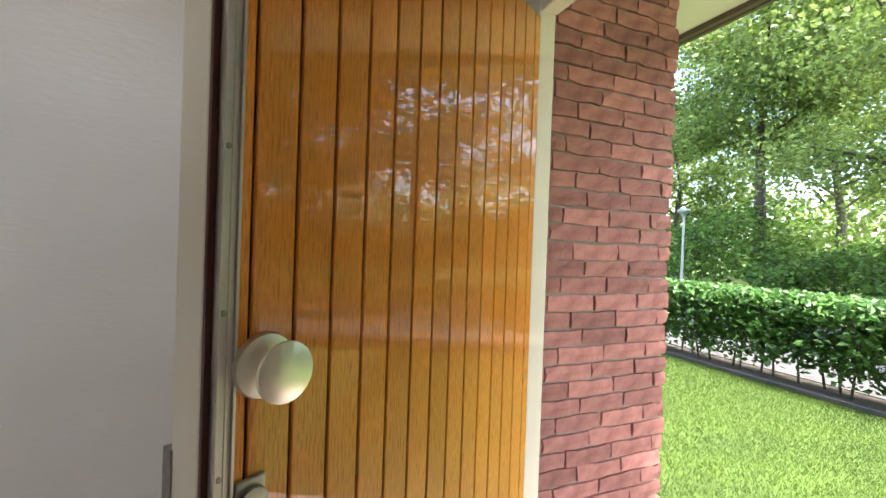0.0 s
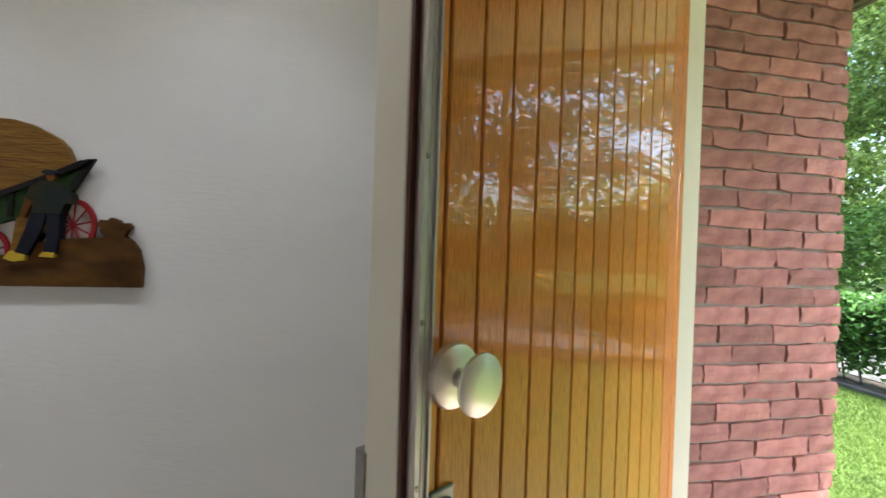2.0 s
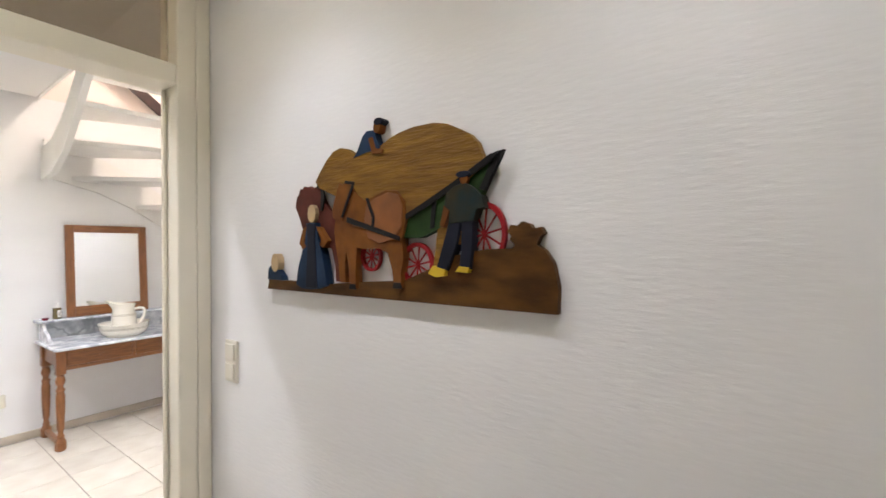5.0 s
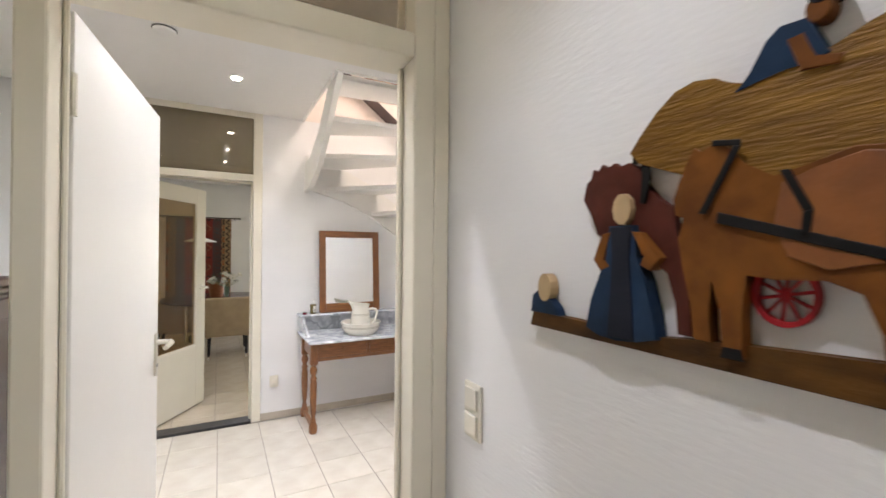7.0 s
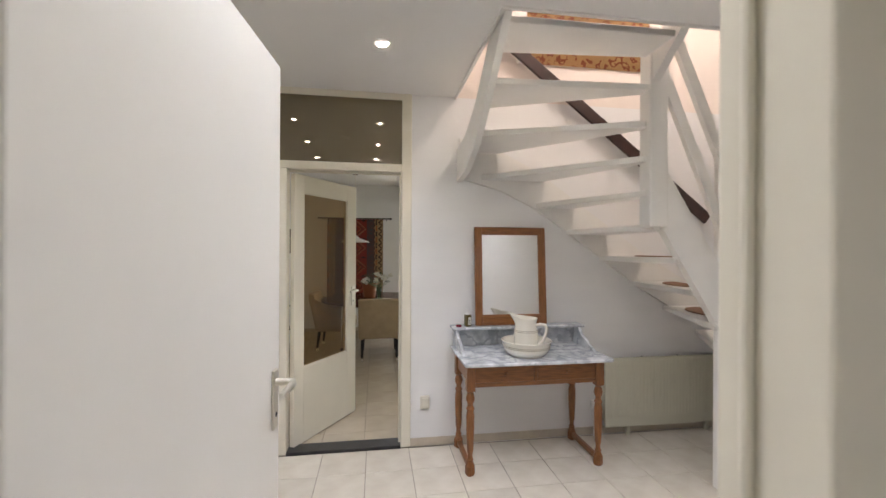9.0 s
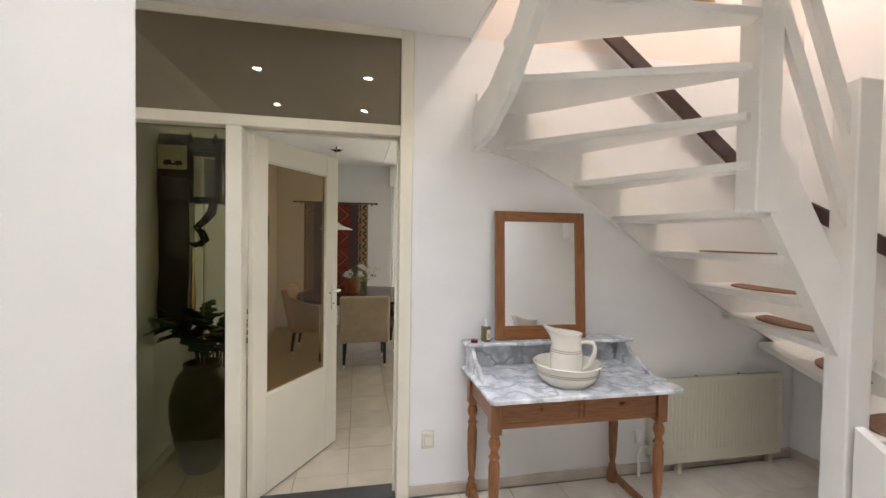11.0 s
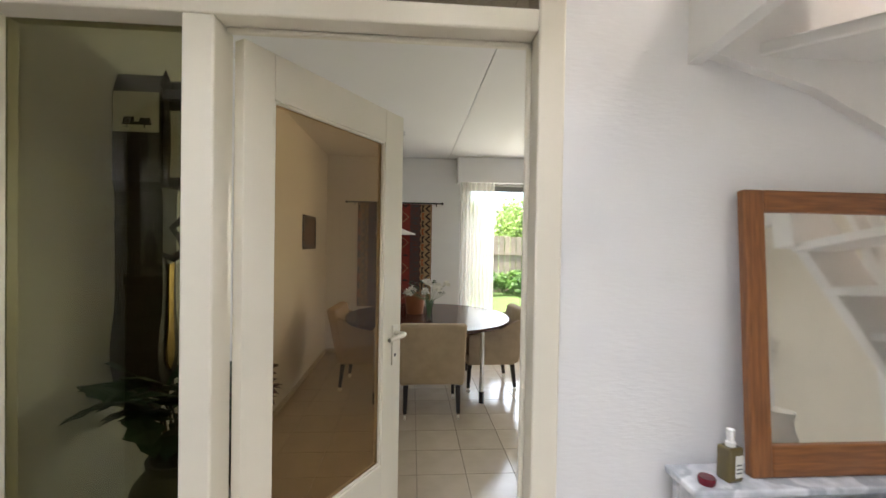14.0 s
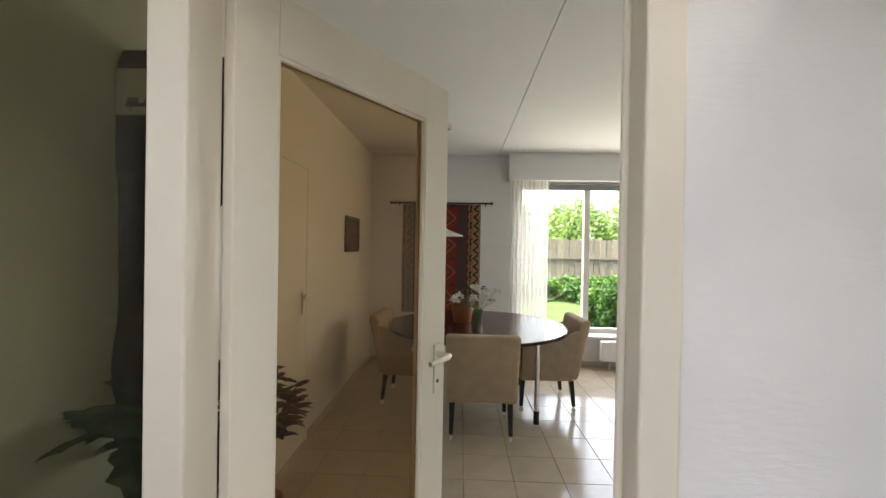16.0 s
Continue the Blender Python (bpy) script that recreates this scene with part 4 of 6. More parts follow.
# beech hedge: many stems and leaves
hedge = thing("hedge", "clipped green beech hedge along the lawn", "hedge")
hx, ln = 6.42, 40000
hy = np.concatenate([rng.uniform(1.2, 6.5, 27000), rng.uniform(-10, 1.2, 13000)])
hz = 0.02 + 1.05 * rng.beta(1.35, 1.0, ln)
clump = 0.5 + 0.5 * np.sin(hy * 5.1 + np.sin(hz * 9)) * np.sin(hz * 7.3 + hy * 2.2)
keep = rng.uniform(size=ln) < (0.30 + 0.75 * clump) * np.minimum(1, 0.25 + 2.2 * hz) + 0.5 * (hz > 0.8)
c = np.stack([hx + rng.normal(0, 0.17, ln) * (0.7 + 0.3 * hz), hy, hz + GZ + 0.11], 1)[keep]
tagged(new("foliage", cloud_mesh("foliage", c, 0.088, HEDGELEAF, 0.66, lift=0.2)), "dense green beech leaves", kind="stuff").parent = hedge
for i in range(62):
    stems = bmesh.new()
    y = -6.8 + 13.2 * i / 61 + rng.uniform(-0.06, 0.06)
    x = hx + rng.uniform(-0.1, 0.1)
    p = [(x, y, GZ - 0.02), (x + rng.uniform(-0.05, 0.05), y + rng.uniform(-0.06, 0.06), GZ + 0.35), (x + rng.uniform(-0.1, 0.1), y + rng.uniform(-0.12, 0.12), GZ + 0.7), (x + rng.uniform(-0.12, 0.12), y + rng.uniform(-0.15, 0.15), GZ + 1.1)]
    tube(p, [0.016, 0.013, 0.009, 0.004], 5, stems)
    for k in range(3):
        b = Vector(p[1]).lerp(Vector(p[2]), 0.4 * k)
        tube([b, b + Vector((rng.uniform(-0.1, 0.1), rng.uniform(-0.2, 0.2), 0.22))], [0.007, 0.003], 4, stems)
    part("stem", stems, BARK, hedge, "thin brown stem")


def tree(x, y, h, spread, leaves, leaf_size, trunk_r, seed, clear=0.3, label="tall leafy deciduous tree with a grey-brown trunk"):
    r = np.random.default_rng(seed)
    t = thing("tree", label, "tree", pose(x, y, GZ - 0.05), "trees across the road")
    bm = bmesh.new()
    top = Vector((r.uniform(-0.4, 0.4), r.uniform(-0.4, 0.4), h * 0.78))
    pts = [Vector((0, 0, 0)), Vector((r.uniform(-0.1, 0.1), r.uniform(-0.1, 0.1), h * 0.25)), Vector((r.uniform(-0.3, 0.3), r.uniform(-0.3, 0.3), h * 0.5)), top]
    tube(pts, [trunk_r * 1.15, trunk_r * 0.85, trunk_r * 0.55, trunk_r * 0.15], 9, bm)
    tips = []
    for i in range(15):
        f = clear + (0.9 - clear) * i / 14
        b = pts[1].lerp(pts[2], (f - 0.25) / 0.25) if f < 0.5 else pts[2].lerp(top, min(1, (f - 0.5) / 0.28))
        a = 2.4 * i + r.uniform(-0.4, 0.4)
        ln_ = spread * (1.05 - 0.65 * abs(f - 0.45)) * r.uniform(0.7, 1.1)
        e = b + Vector((math.cos(a) * ln_, math.sin(a) * ln_, ln_ * r.uniform(0.15, 0.55)))
        mid = b.lerp(e, 0.5) + Vector((0, 0, ln_ * 0.08))
        tube([b, mid, e], [trunk_r * 0.38 * (1 - 0.5 * f), trunk_r * 0.22 * (1 - 0.5 * f), 0.015], 6, bm)
        tips += [(mid, 0.55), (e, 1.0), (mid.lerp(e, 0.5), 0.8)]
        for k in range(3):
            s = b.lerp(e, 0.45 + 0.2 * k)
            w = s + Vector((r.uniform(-1, 1), r.uniform(-1, 1), r.uniform(-0.2, 0.8))) * spread * 0.3
            tube([s, w], [trunk_r * 0.1, 0.01], 4, bm)
            tips.append((w, 0.9))
    part("trunk", bm, BARK, t)
    per = leaves // len(tips)
    cs = []
    for p, k in tips:
        q = r.normal(size=(per, 3)) * np.array([0.20, 0.20, 0.11]) * spread * k
        cs.append(np.array(p) + q)
    ob = new("crown", cloud_mesh("crown", np.concatenate(cs), leaf_size, TREELEAF, 0.7, droop=0.2))
    ob.parent = t
    tagged(ob, "loose crown of fresh green leaves", kind="stuff")


tree(17.5, 10.2, 12.0, 4.2, 40000, 0.16, 0.24, 3, 0.44)
tree(15.8, 4.9, 11.5, 4.6, 30000, 0.15, 0.27, 5, 0.26)
tree(24.0, 19.0, 12.0, 4.6, 20000, 0.21, 0.22, 8)
tree(27.0, 12.0, 14.0, 5.0, 18000, 0.22, 0.25, 11)
tree(16.0, -6.0, 11.0, 4.4, 18000, 0.23, 0.22, 13)
tree(14.5, -1.2, 12.0, 4.4, 18000, 0.22, 0.24, 14)
tree(15.5, -12.0, 12.0, 4.6, 14000, 0.25, 0.24, 15)
tree(24.0, -14.0, 13.0, 5.0, 12000, 0.30, 0.22, 17)
# shrubs that close the view across the road
shrub = thing("shrubbery", "dense bright green shrubs across the road", "shrubs")
n = 90000
sy = rng.uniform(-25, 40, n)
sx = 14.6 + rng.gamma(2.0, 1.3, n) * 1.0
top = 1.9 + 0.9 * np.sin(sy * 0.7) + 0.5 * np.sin(sy * 1.9 + 1) + 0.22 * (sx - 14.6)
sz = top * (1 - rng.beta(1.0, 2.0, n)) + rng.normal(0, 0.1, n)
ob = new("foliage", cloud_mesh("foliage", np.stack([sx + 0.4 * np.sin(sy * 2.1), sy, np.maximum(sz, 0.05) + GZ], 1), 0.19, SHRUBLEAF, 0.65))
ob.parent = shrub
tagged(ob, "leaves of the shrubs", kind="stuff")
far = thing("far_woods", "distant green trees behind the shrubs", "woods")
n = 30000
a = rng.uniform(-1.1, 1.5, n)
rr = rng.uniform(34, 44, n)
hz = rng.beta(1.3, 1.6, n) * (9 + 2 * np.sin(a * 11) + 1.5 * np.sin(a * 23))
ob = new("foliage", cloud_mesh("foliage", np.stack([rr * np.cos(a), rr * np.sin(a), hz + GZ], 1), 0.55, TREELEAF, 0.7))
ob.parent = far
tagged(ob, "distant leaves", kind="stuff")
# street lamp
lampost = thing("street_lamp", "slim grey-green street lamp post across the road", "street lamp", pose(13.6, 10.4, GZ))
part("post", tube([(0, 0, -0.02), (0, 0, 1.2), (0, 0, 3.0)], [0.06, 0.045, 0.032], 10), GALV, lampost)
part("lamp_head", lathe([(0.0, 2.94), (0.06, 2.95), (0.09, 3.04), (0.22, 3.12), (0.23, 3.17), (0.13, 3.23), (0.0, 3.26)], 16), GALV, lampost, "flat round lamp head", True)

# ---- hall ----
def bar(name, row, material, label, bevel=0.003):
    return solo(name, box(*row, bevel=bevel), material, label, "skirting", "structure")


bar("baseboard_1", (WX, WX + 0.012, 0.942, SY, 0.0, 0.062), SKIRT, "beige tile skirting along the hall wall")
bar("baseboard_2", (WX + 0.012, -3.3, SY - 0.012, SY, 0.0, 0.062), SKIRT, "beige tile skirting under the stairs")
bar("baseboard_3", (WX, VX2, HY, HY + 0.012, 0.0, 0.062), SKIRT, "beige tile skirting along the side wall")
bar("baseboard_4", (WX, WX + 0.012, HY + 0.012, -0.60, 0.0, 0.062), SKIRT, "beige tile skirting beside the sidelight")
bar("baseboard_5", (BX, -7.36, LY, LY + 0.012, 0.0, 0.062), SKIRT, "beige tile skirting in the dining room")
bar("baseboard_6", (-6.36, WX2, LY, LY + 0.012, 0.0, 0.062), SKIRT, "beige tile skirting below the clock")
bar("baseboard_7", (BX, BX + 0.012, LY + 0.012, 4.6, 0.0, 0.062), SKIRT, "beige tile skirting below the garden window")

# marble-topped washstand
stand = thing("washstand", "brown wooden washstand with turned legs and a marble top", "washstand", pose(0, 0, 0))
SX0, SX1, SY0, SY1, SZ = -4.89, -4.335, 1.245, 2.285, 0.768
leg_profile = [(0.0, 0.095), (0.020, 0.095), (0.024, 0.105), (0.017, 0.115), (0.016, 0.14), (0.022, 0.165), (0.027, 0.30), (0.028, 0.40), (0.022, 0.43), (0.029, 0.445), (0.020, 0.46), (0.019, 0.475), (0.028, 0.50), (0.030, 0.515), (0.024, 0.54), (0.018, 0.55), (0.028, 0.56), (0.0, 0.565)]
legs = [(x, y) for x in (-4.455, -4.855) for y in (1.305, 2.225)]
for x, y in legs:
    leg = part("leg", lathe(leg_profile, 16), OAK, stand, smooth=True, m=pose(x, y, 0))
    part("leg_block", box(-0.029, 0.029, -0.029, 0.029, 0.562, SZ - 0.022, bevel=0.003), OAK, leg)
    part("foot", lathe([(0.0, 0.0), (0.026, 0.0), (0.034, 0.012), (0.034, 0.062), (0.026, 0.078), (0.02, 0.098), (0.0, 0.098)], 8), OAK, leg)
for y in (1.305, 2.225):
    part("stretcher", box(-4.83, -4.48, y - 0.016, y + 0.016, 0.03, 0.066, bevel=0.006), OAK, stand)
part("apron_back", box(-4.86, -4.84, 1.334, 2.196, 0.61, SZ - 0.022, bevel=0.002), OAKX, stand)
for y in (1.292, 2.218):
    part("apron_side", box(-4.826, -4.484, y, y + 0.02, 0.61, SZ - 0.022, bevel=0.002), OAK, stand)
part("apron_front", boxes((-4.458, -4.44, 1.334, 2.196, 0.585, 0.612), (-4.458, -4.44, 1.334, 2.196, SZ - 0.034, SZ - 0.022), (-4.458, -4.44, 1.75, 1.772, 0.612, SZ - 0.034), bevel=0.002), OAKX, stand)
for y0, y1 in ((1.337, 1.747), (1.775, 2.193)):
    dr = part("drawer", box(-4.465, -4.438, y0, y1, 0.614, SZ - 0.036, bevel=0.003), OAKX, stand)
    part("drawer_knob", lathe([(0.0, 0), (0.007, 0), (0.006, 0.008), (0.012, 0.014), (0.010, 0.022), (0.0, 0.024)], 12), OAK, dr, "small turned knob", True, pose(-4.438, (y0 + y1) / 2, 0.672, 0, 90, 0))
top = [(-4.895, SY0), (SX1 - 0.02, SY0), (SX1, SY0 + 0.02), (SX1, SY1 - 0.02), (SX1 - 0.02, SY1), (-4.895, SY1)]
part("marble_top", prism(top, -0.022, "z", SZ, bevel=0.006), MARBLE, stand, "grey veined white marble top")
part("splashback", box(-4.897, -4.877, SY0 + 0.02, SY1 - 0.02, SZ, 0.905, bevel=0.002), MARBLE, stand, "marble splashback")
part("marble_shelf", box(-4.897, -4.765, SY0 - 0.005, SY1 + 0.0, 0.906, 0.926, bevel=0.005), MARBLE, stand, "narrow marble shelf")
prof = [(-4.876, SZ), (-4.876, 0.905), (-4.785, 0.905), (-4.765, 0.880), (-4.745, 0.852), (-4.70, 0.838), (-4.66, 0.83), (-4.63, 0.80), (-4.60, 0.79), (-4.565, 0.785), (-4.545, SZ)]
for y in (SY0 + 0.025, SY1 - 0.045):
    part("side_piece", prism(prof, 0.02, "y", y, bevel=0.003), MARBLE, stand, "scrolled marble side piece")

# framed mirror leaning on the shelf
tilt = math.degrees(math.atan2(0.055, 0.745))
mirror = thing("mirror", "brown wooden framed mirror leaning on the marble shelf", "mirror", pose(-4.826, 1.71, 0.927, 0, -tilt, 0))
MW, MH = 0.285, 0.755
for name, row in (("frame_side", (-0.012, 0.016, -MW, -MW + 0.058, 0, MH)), ("frame_side", (-0.012, 0.016, MW - 0.058, MW, 0, MH)), ("frame_bottom", (-0.012, 0.0155, -MW + 0.058, MW - 0.058, 0, 0.082)), ("frame_top", (-0.012, 0.0155, -MW + 0.058, MW - 0.058, MH - 0.060, MH))):
    part(name, box(*row, bevel=0.005), OAK if "side" in name else OAKX, mirror)
part("mirror_glass", box(-0.008, 0.004, -MW + 0.05, MW - 0.05, 0.072, MH - 0.05), MIRROR, mirror, "silvered mirror glass")

# jug in its wash bowl
bowl = thing("wash_bowl", "round ivory earthenware wash bowl with gilt lines", "bowl", pose(-4.535, 1.725, SZ))
part("basin", lathe([(0.0, 0.0), (0.118, 0.0), (0.122, 0.010), (0.145, 0.024), (0.160, 0.052), (0.168, 0.098), (0.176, 0.106), (0.172, 0.109), (0.163, 0.102), (0.152, 0.056), (0.135, 0.028), (0.10, 0.016), (0.0, 0.014)], 56), PORCELAIN, bowl, smooth=True)
for z in (0.062, 0.071):
    part("gilt_line", lathe([(0.1622 + (z - 0.062) * 0.18, z), (0.1638 + (z - 0.062) * 0.18, z), (0.1645 + (z - 0.062) * 0.18, z + 0.0032), (0.1629 + (z - 0.062) * 0.18, z + 0.0032)], 56, ring=True), GILT, bowl, smooth=True)
jug = thing("jug", "tall ivory earthenware jug standing in the wash bowl", "jug", pose(-4.545, 1.725, SZ + 0.0145, 0, 0, -32))
bm = bmesh.new()
seg = 48
rings = []
for r, z, out in [(0.0001, 0.0, 0), (0.078, 0.0, 0), (0.081, 0.008, 0), (0.084, 0.05, 0), (0.083, 0.13, 0), (0.079, 0.165, 0), (0.073, 0.19, 0.05), (0.072, 0.215, 0.35), (0.077, 0.236, 0.8), (0.080, 0.244, 1.0), (0.0765, 0.243, 1.0), (0.070, 0.225, 0.6), (0.069, 0.19, 0.05), (0.076, 0.13, 0), (0.076, 0.02, 0), (0.0001, 0.015, 0)]:
    ring = []
    for i in range(seg):
        a = 2 * math.pi * i / seg
        k = max(0.0, math.cos(a + math.pi / 2)) ** 14 * out
        ring.append(bm.verts.new(((r + 0.052 * k) * math.cos(a), (r + 0.052 * k) * math.sin(a), z + 0.022 * k + 0.012 * out * max(0, -math.sin(a)))))
    rings.append(ring)
for p, q in zip(rings, rings[1:]):
    for i in range(seg):
        bm.faces.new((p[i], p[(i + 1) % seg], q[(i + 1) % seg], q[i]))
part("jug_body", bm, PORCELAIN, jug, smooth=True)
part("jug_handle", tube([(0, 0.074, 0.198), (0, 0.10, 0.206), (0, 0.132, 0.202), (0, 0.144, 0.18), (0, 0.138, 0.14), (0, 0.118, 0.095), (0, 0.098, 0.072), (0, 0.080, 0.066)], [0.010, 0.011, 0.012, 0.012, 0.0115, 0.011, 0.011, 0.012], 12), PORCELAIN, jug, smooth=True)
for z in (0.150, 0.160):
    part("gilt_line", lathe([(0.0812 - (z - 0.15) * 0.12, z), (0.0825 - (z - 0.15) * 0.12, z), (0.082 - (z - 0.15) * 0.12, z + 0.003), (0.0805 - (z - 0.15) * 0.12, z + 0.003)], 48, ring=True), GILT, jug, smooth=True)

bottle = thing("spray_bottle", "small square olive glass bottle with a spray top", "bottle", pose(-4.815, 1.365, 0.9265, 0, 0, 12))
part("bottle_body", box(-0.02, 0.02, -0.024, 0.024, 0, 0.088, bevel=0.006), BOTTLE, bottle)
part("paper_label", box(0.0205, 0.0213, -0.006, 0.018, 0.014, 0.07), PAPER, bottle, "white paper label")
part("label_bars", boxes(*[(0.0214, 0.0219, -0.002, 0.014, z, z + 0.004) for z in (0.024, 0.034, 0.044)]), SLATE, bottle)
part("spray_top", lathe([(0.0, 0.088), (0.012, 0.088), (0.012, 0.098), (0.008, 0.10), (0.008, 0.112), (0.010, 0.114), (0.010, 0.130), (0.0, 0.132)], 14), WHITEPLASTIC, bottle, "pale spray top", True)
solo("jar", lathe([(0.0, 0.0), (0.019, 0.0), (0.021, 0.005), (0.021, 0.014), (0.019, 0.018), (0.0, 0.0185)], 20), REDLID, "small dark red round jar on the marble shelf", "jar", smooth=True, m=pose(-4.80, 1.292, 0.9265))

# wall socket beside the doorway
sock = thing("wall_socket", "ivory plastic wall socket above the skirting", "socket", pose(WX, 1.052, 0.285))
part("plate", box(0, 0.022, -0.036, 0.036, 0, 0.10, bevel=0.006), PLASTIC, sock)
part("socket_insert", box(0.0225, 0.031, -0.024, 0.024, 0.02, 0.085, bevel=0.004), PLASTIC, sock)

# radiator below the stairs
rad = thing("radiator", "flat ivory panel radiator below the staircase", "radiator", pose(0, 0, 0))
part("panel", box(-4.86, -4.835, 2.50, 3.50, 0.075, 0.635, bevel=0.006), RADIATOR, rad)
for i in range(32):
    part("rib", box(-4.8355, -4.832, 2.525 + 0.03 * i, 2.541 + 0.03 * i, 0.16, 0.60, bevel=0.0012, seg=1), RADIATOR, rad)
part("back_panel", box(-4.905, -4.892, 2.50, 3.50, 0.115, 0.62, bevel=0.003), RADIATOR, rad)
part("top_grille", boxes((-4.893, -4.861, 2.50, 3.50, 0.612, 0.622), *[(-4.893, -4.861, 2.52 + 0.33 * i, 2.53 + 0.33 * i, 0.622, 0.630) for i in range(3)]), SLATE, rad, "dark top grille")
part("side_cover", box(-4.893, -4.861, 2.50, 2.508, 0.13, 0.61), RADIATOR, rad)
part("valve_pipe", tube([(-4.875, 2.43, 0.0), (-4.875, 2.43, 0.16), (-4.875, 2.45, 0.19), (-4.875, 2.50, 0.19)], 0.009, 10), WHITEPLASTIC, rad, "white valve pipe", True)
part("valve_head", tube([(-4.875, 2.42, 0.22), (-4.875, 2.42, 0.29)], [0.016, 0.018], 12), WHITEPLASTIC, rad, "", True)
for y in (2.7, 3.42):
    part("bracket_foot", boxes((-4.88, -4.85, y, y + 0.03, 0.0, 0.076)), RADIATOR, rad)

# handrails
def handrail(a, b, off, label):
    h = thing("handrail", label, "handrail")
    a, b = Vector(a), Vector(b)
    d = (b - a).normalized()
    n = Vector(off).normalized()
    up = d.cross(n)
    up = up if up.z > 0 else -up
    bm = bmesh.new()
    vs = []
    for p in (a, b):
        for s, t in ((-1, 0), (1, 0), (1, 1), (-1, 1)):
            vs.append(bm.verts.new(p + up * 0.048 * s + n * (0.045 + 0.028 * t)))
    for i in range(4):
        bm.faces.new((vs[i], vs[(i + 1) % 4], vs[4 + (i + 1) % 4], vs[4 + i]))
    bm.faces.new(vs[:4]), bm.faces.new(vs[4:])
    bmesh.ops.bevel(bm, geom=bm.edges[:], offset=0.008, segments=2, profile=0.5, affect="EDGES")
    part("rail", bm, RAILWOOD, h)
    for f in (0.12, 0.5, 0.88):
        p = a.lerp(b, f) - up * 0.03
        part("bracket", tube([p, p + n * 0.03, p + n * 0.048 + up * 0.01], [0.016, 0.009, 0.012], 8), NICKEL, h, "metal bracket", True)


handrail((WX, 1.58, 3.20), (WX, 3.44, 1.77), (1, 0, 0), "dark mahogany handrail board on the stairwell wall")
handrail((-4.82, SY, 1.76), (-3.45, SY, 0.98), (0, -1, 0), "dark mahogany handrail board beside the lower flight")

# carpet mats on the treads
def stair_mat(k, x, y, deg, rx=0.27, ry=0.19):
    out = [(rx * math.cos(math.pi * i / 16), -ry * math.sin(math.pi * i / 16)) for i in range(17)]
    solo("stair_mat", prism(out, 0.006, "z", 0.0, bevel=0.0015), CORK, "brown half-round carpet mat on a stair tread", "stair mat", group="mats on the stairs", m=pose(x, y, RISE * k + 0.001, 0, 0, deg))


for k, x, y, deg in ((5, -4.50, 3.20, -16), (6, -4.48, 3.00, -8), (7, -4.48, 2.77, -4)):
    stair_mat(k, x, y, deg)
stair_mat(1, -3.42, 3.29, -90)
stair_mat(2, -3.70, 3.29, -90)
stair_mat(3, -4.0, 3.31, -84)
stair_mat(4, -4.27, 3.32, -48)

# cloth hanging on the stairwell wall upstairs
hanging = thing("wall_hanging", "ochre and red floral cloth hanging high on the stairwell wall", "wall hanging", pose(0, 0, 0))
bm = bmesh.new()
cols = [[bm.verts.new((WX + 0.012 + 0.006 * math.sin(9 * y), y, z)) for z in (2.99, 3.3, 3.6, 3.9)] for y in np.linspace(1.86, 2.92, 13)]
for p, q in zip(cols, cols[1:]):
    for i in range(3):
        bm.faces.new((p[i], q[i], q[i + 1], p[i + 1]))
bmesh.ops.solidify(bm, geom=bm.faces[:], thickness=0.006)
part("cloth", bm, FLORAL, hanging)
part("rod", tube([(WX + 0.02, 1.80, 3.91), (WX + 0.02, 2.98, 3.91)], 0.01, 8), RAILWOOD, hanging)
pl = thing("landing_lamp", "plain white round ceiling lamp on the upper landing", "ceiling light", pose(-3.9, 2.5, 5.2))
part("base", lathe([(0.0, 0.0), (0.08, 0.0), (0.08, -0.03), (0.0, -0.03)], 20), WHITEPLASTIC, pl)
part("shade", lathe([(0.0, -0.31), (0.09, -0.30), (0.17, -0.25), (0.19, -0.17), (0.15, -0.08), (0.08, -0.031), (0.0, -0.031)], 24), glass("opal_glass", (0.95, 0.93, 0.88), 0.04), pl, "opal glass shade", True)

smoke = thing("smoke_detector", "round white smoke detector on the hall ceiling", "smoke detector", pose(-3.58, 0.345, CEIL))
part("housing", lathe([(0.0, -0.04), (0.03, -0.04), (0.05, -0.034), (0.057, -0.02), (0.06, 0.0), (0.0, 0.0)], 28), WHITEPLASTIC, smoke, smooth=True)
part("vent_ring", lathe([(0.0535, -0.026), (0.0585, -0.022), (0.0592, -0.018), (0.054, -0.018)], 28, ring=True), SLATE, smoke)

# light switch near the under-stair door
sw2 = thing("light_switch", "single ivory light switch beside the cream door", "light switch", pose(VX2, 3.40, 1.05, 0, 0, -90))
part("plate", box(-0.041, 0.041, -0.010, 0.0, 0.0, 0.081, bevel=0.004), PLASTIC, sw2)
part("rocker", box(-0.029, 0.029, -0.017, -0.0105, 0.012, 0.07, bevel=0.003), PLASTIC, sw2)

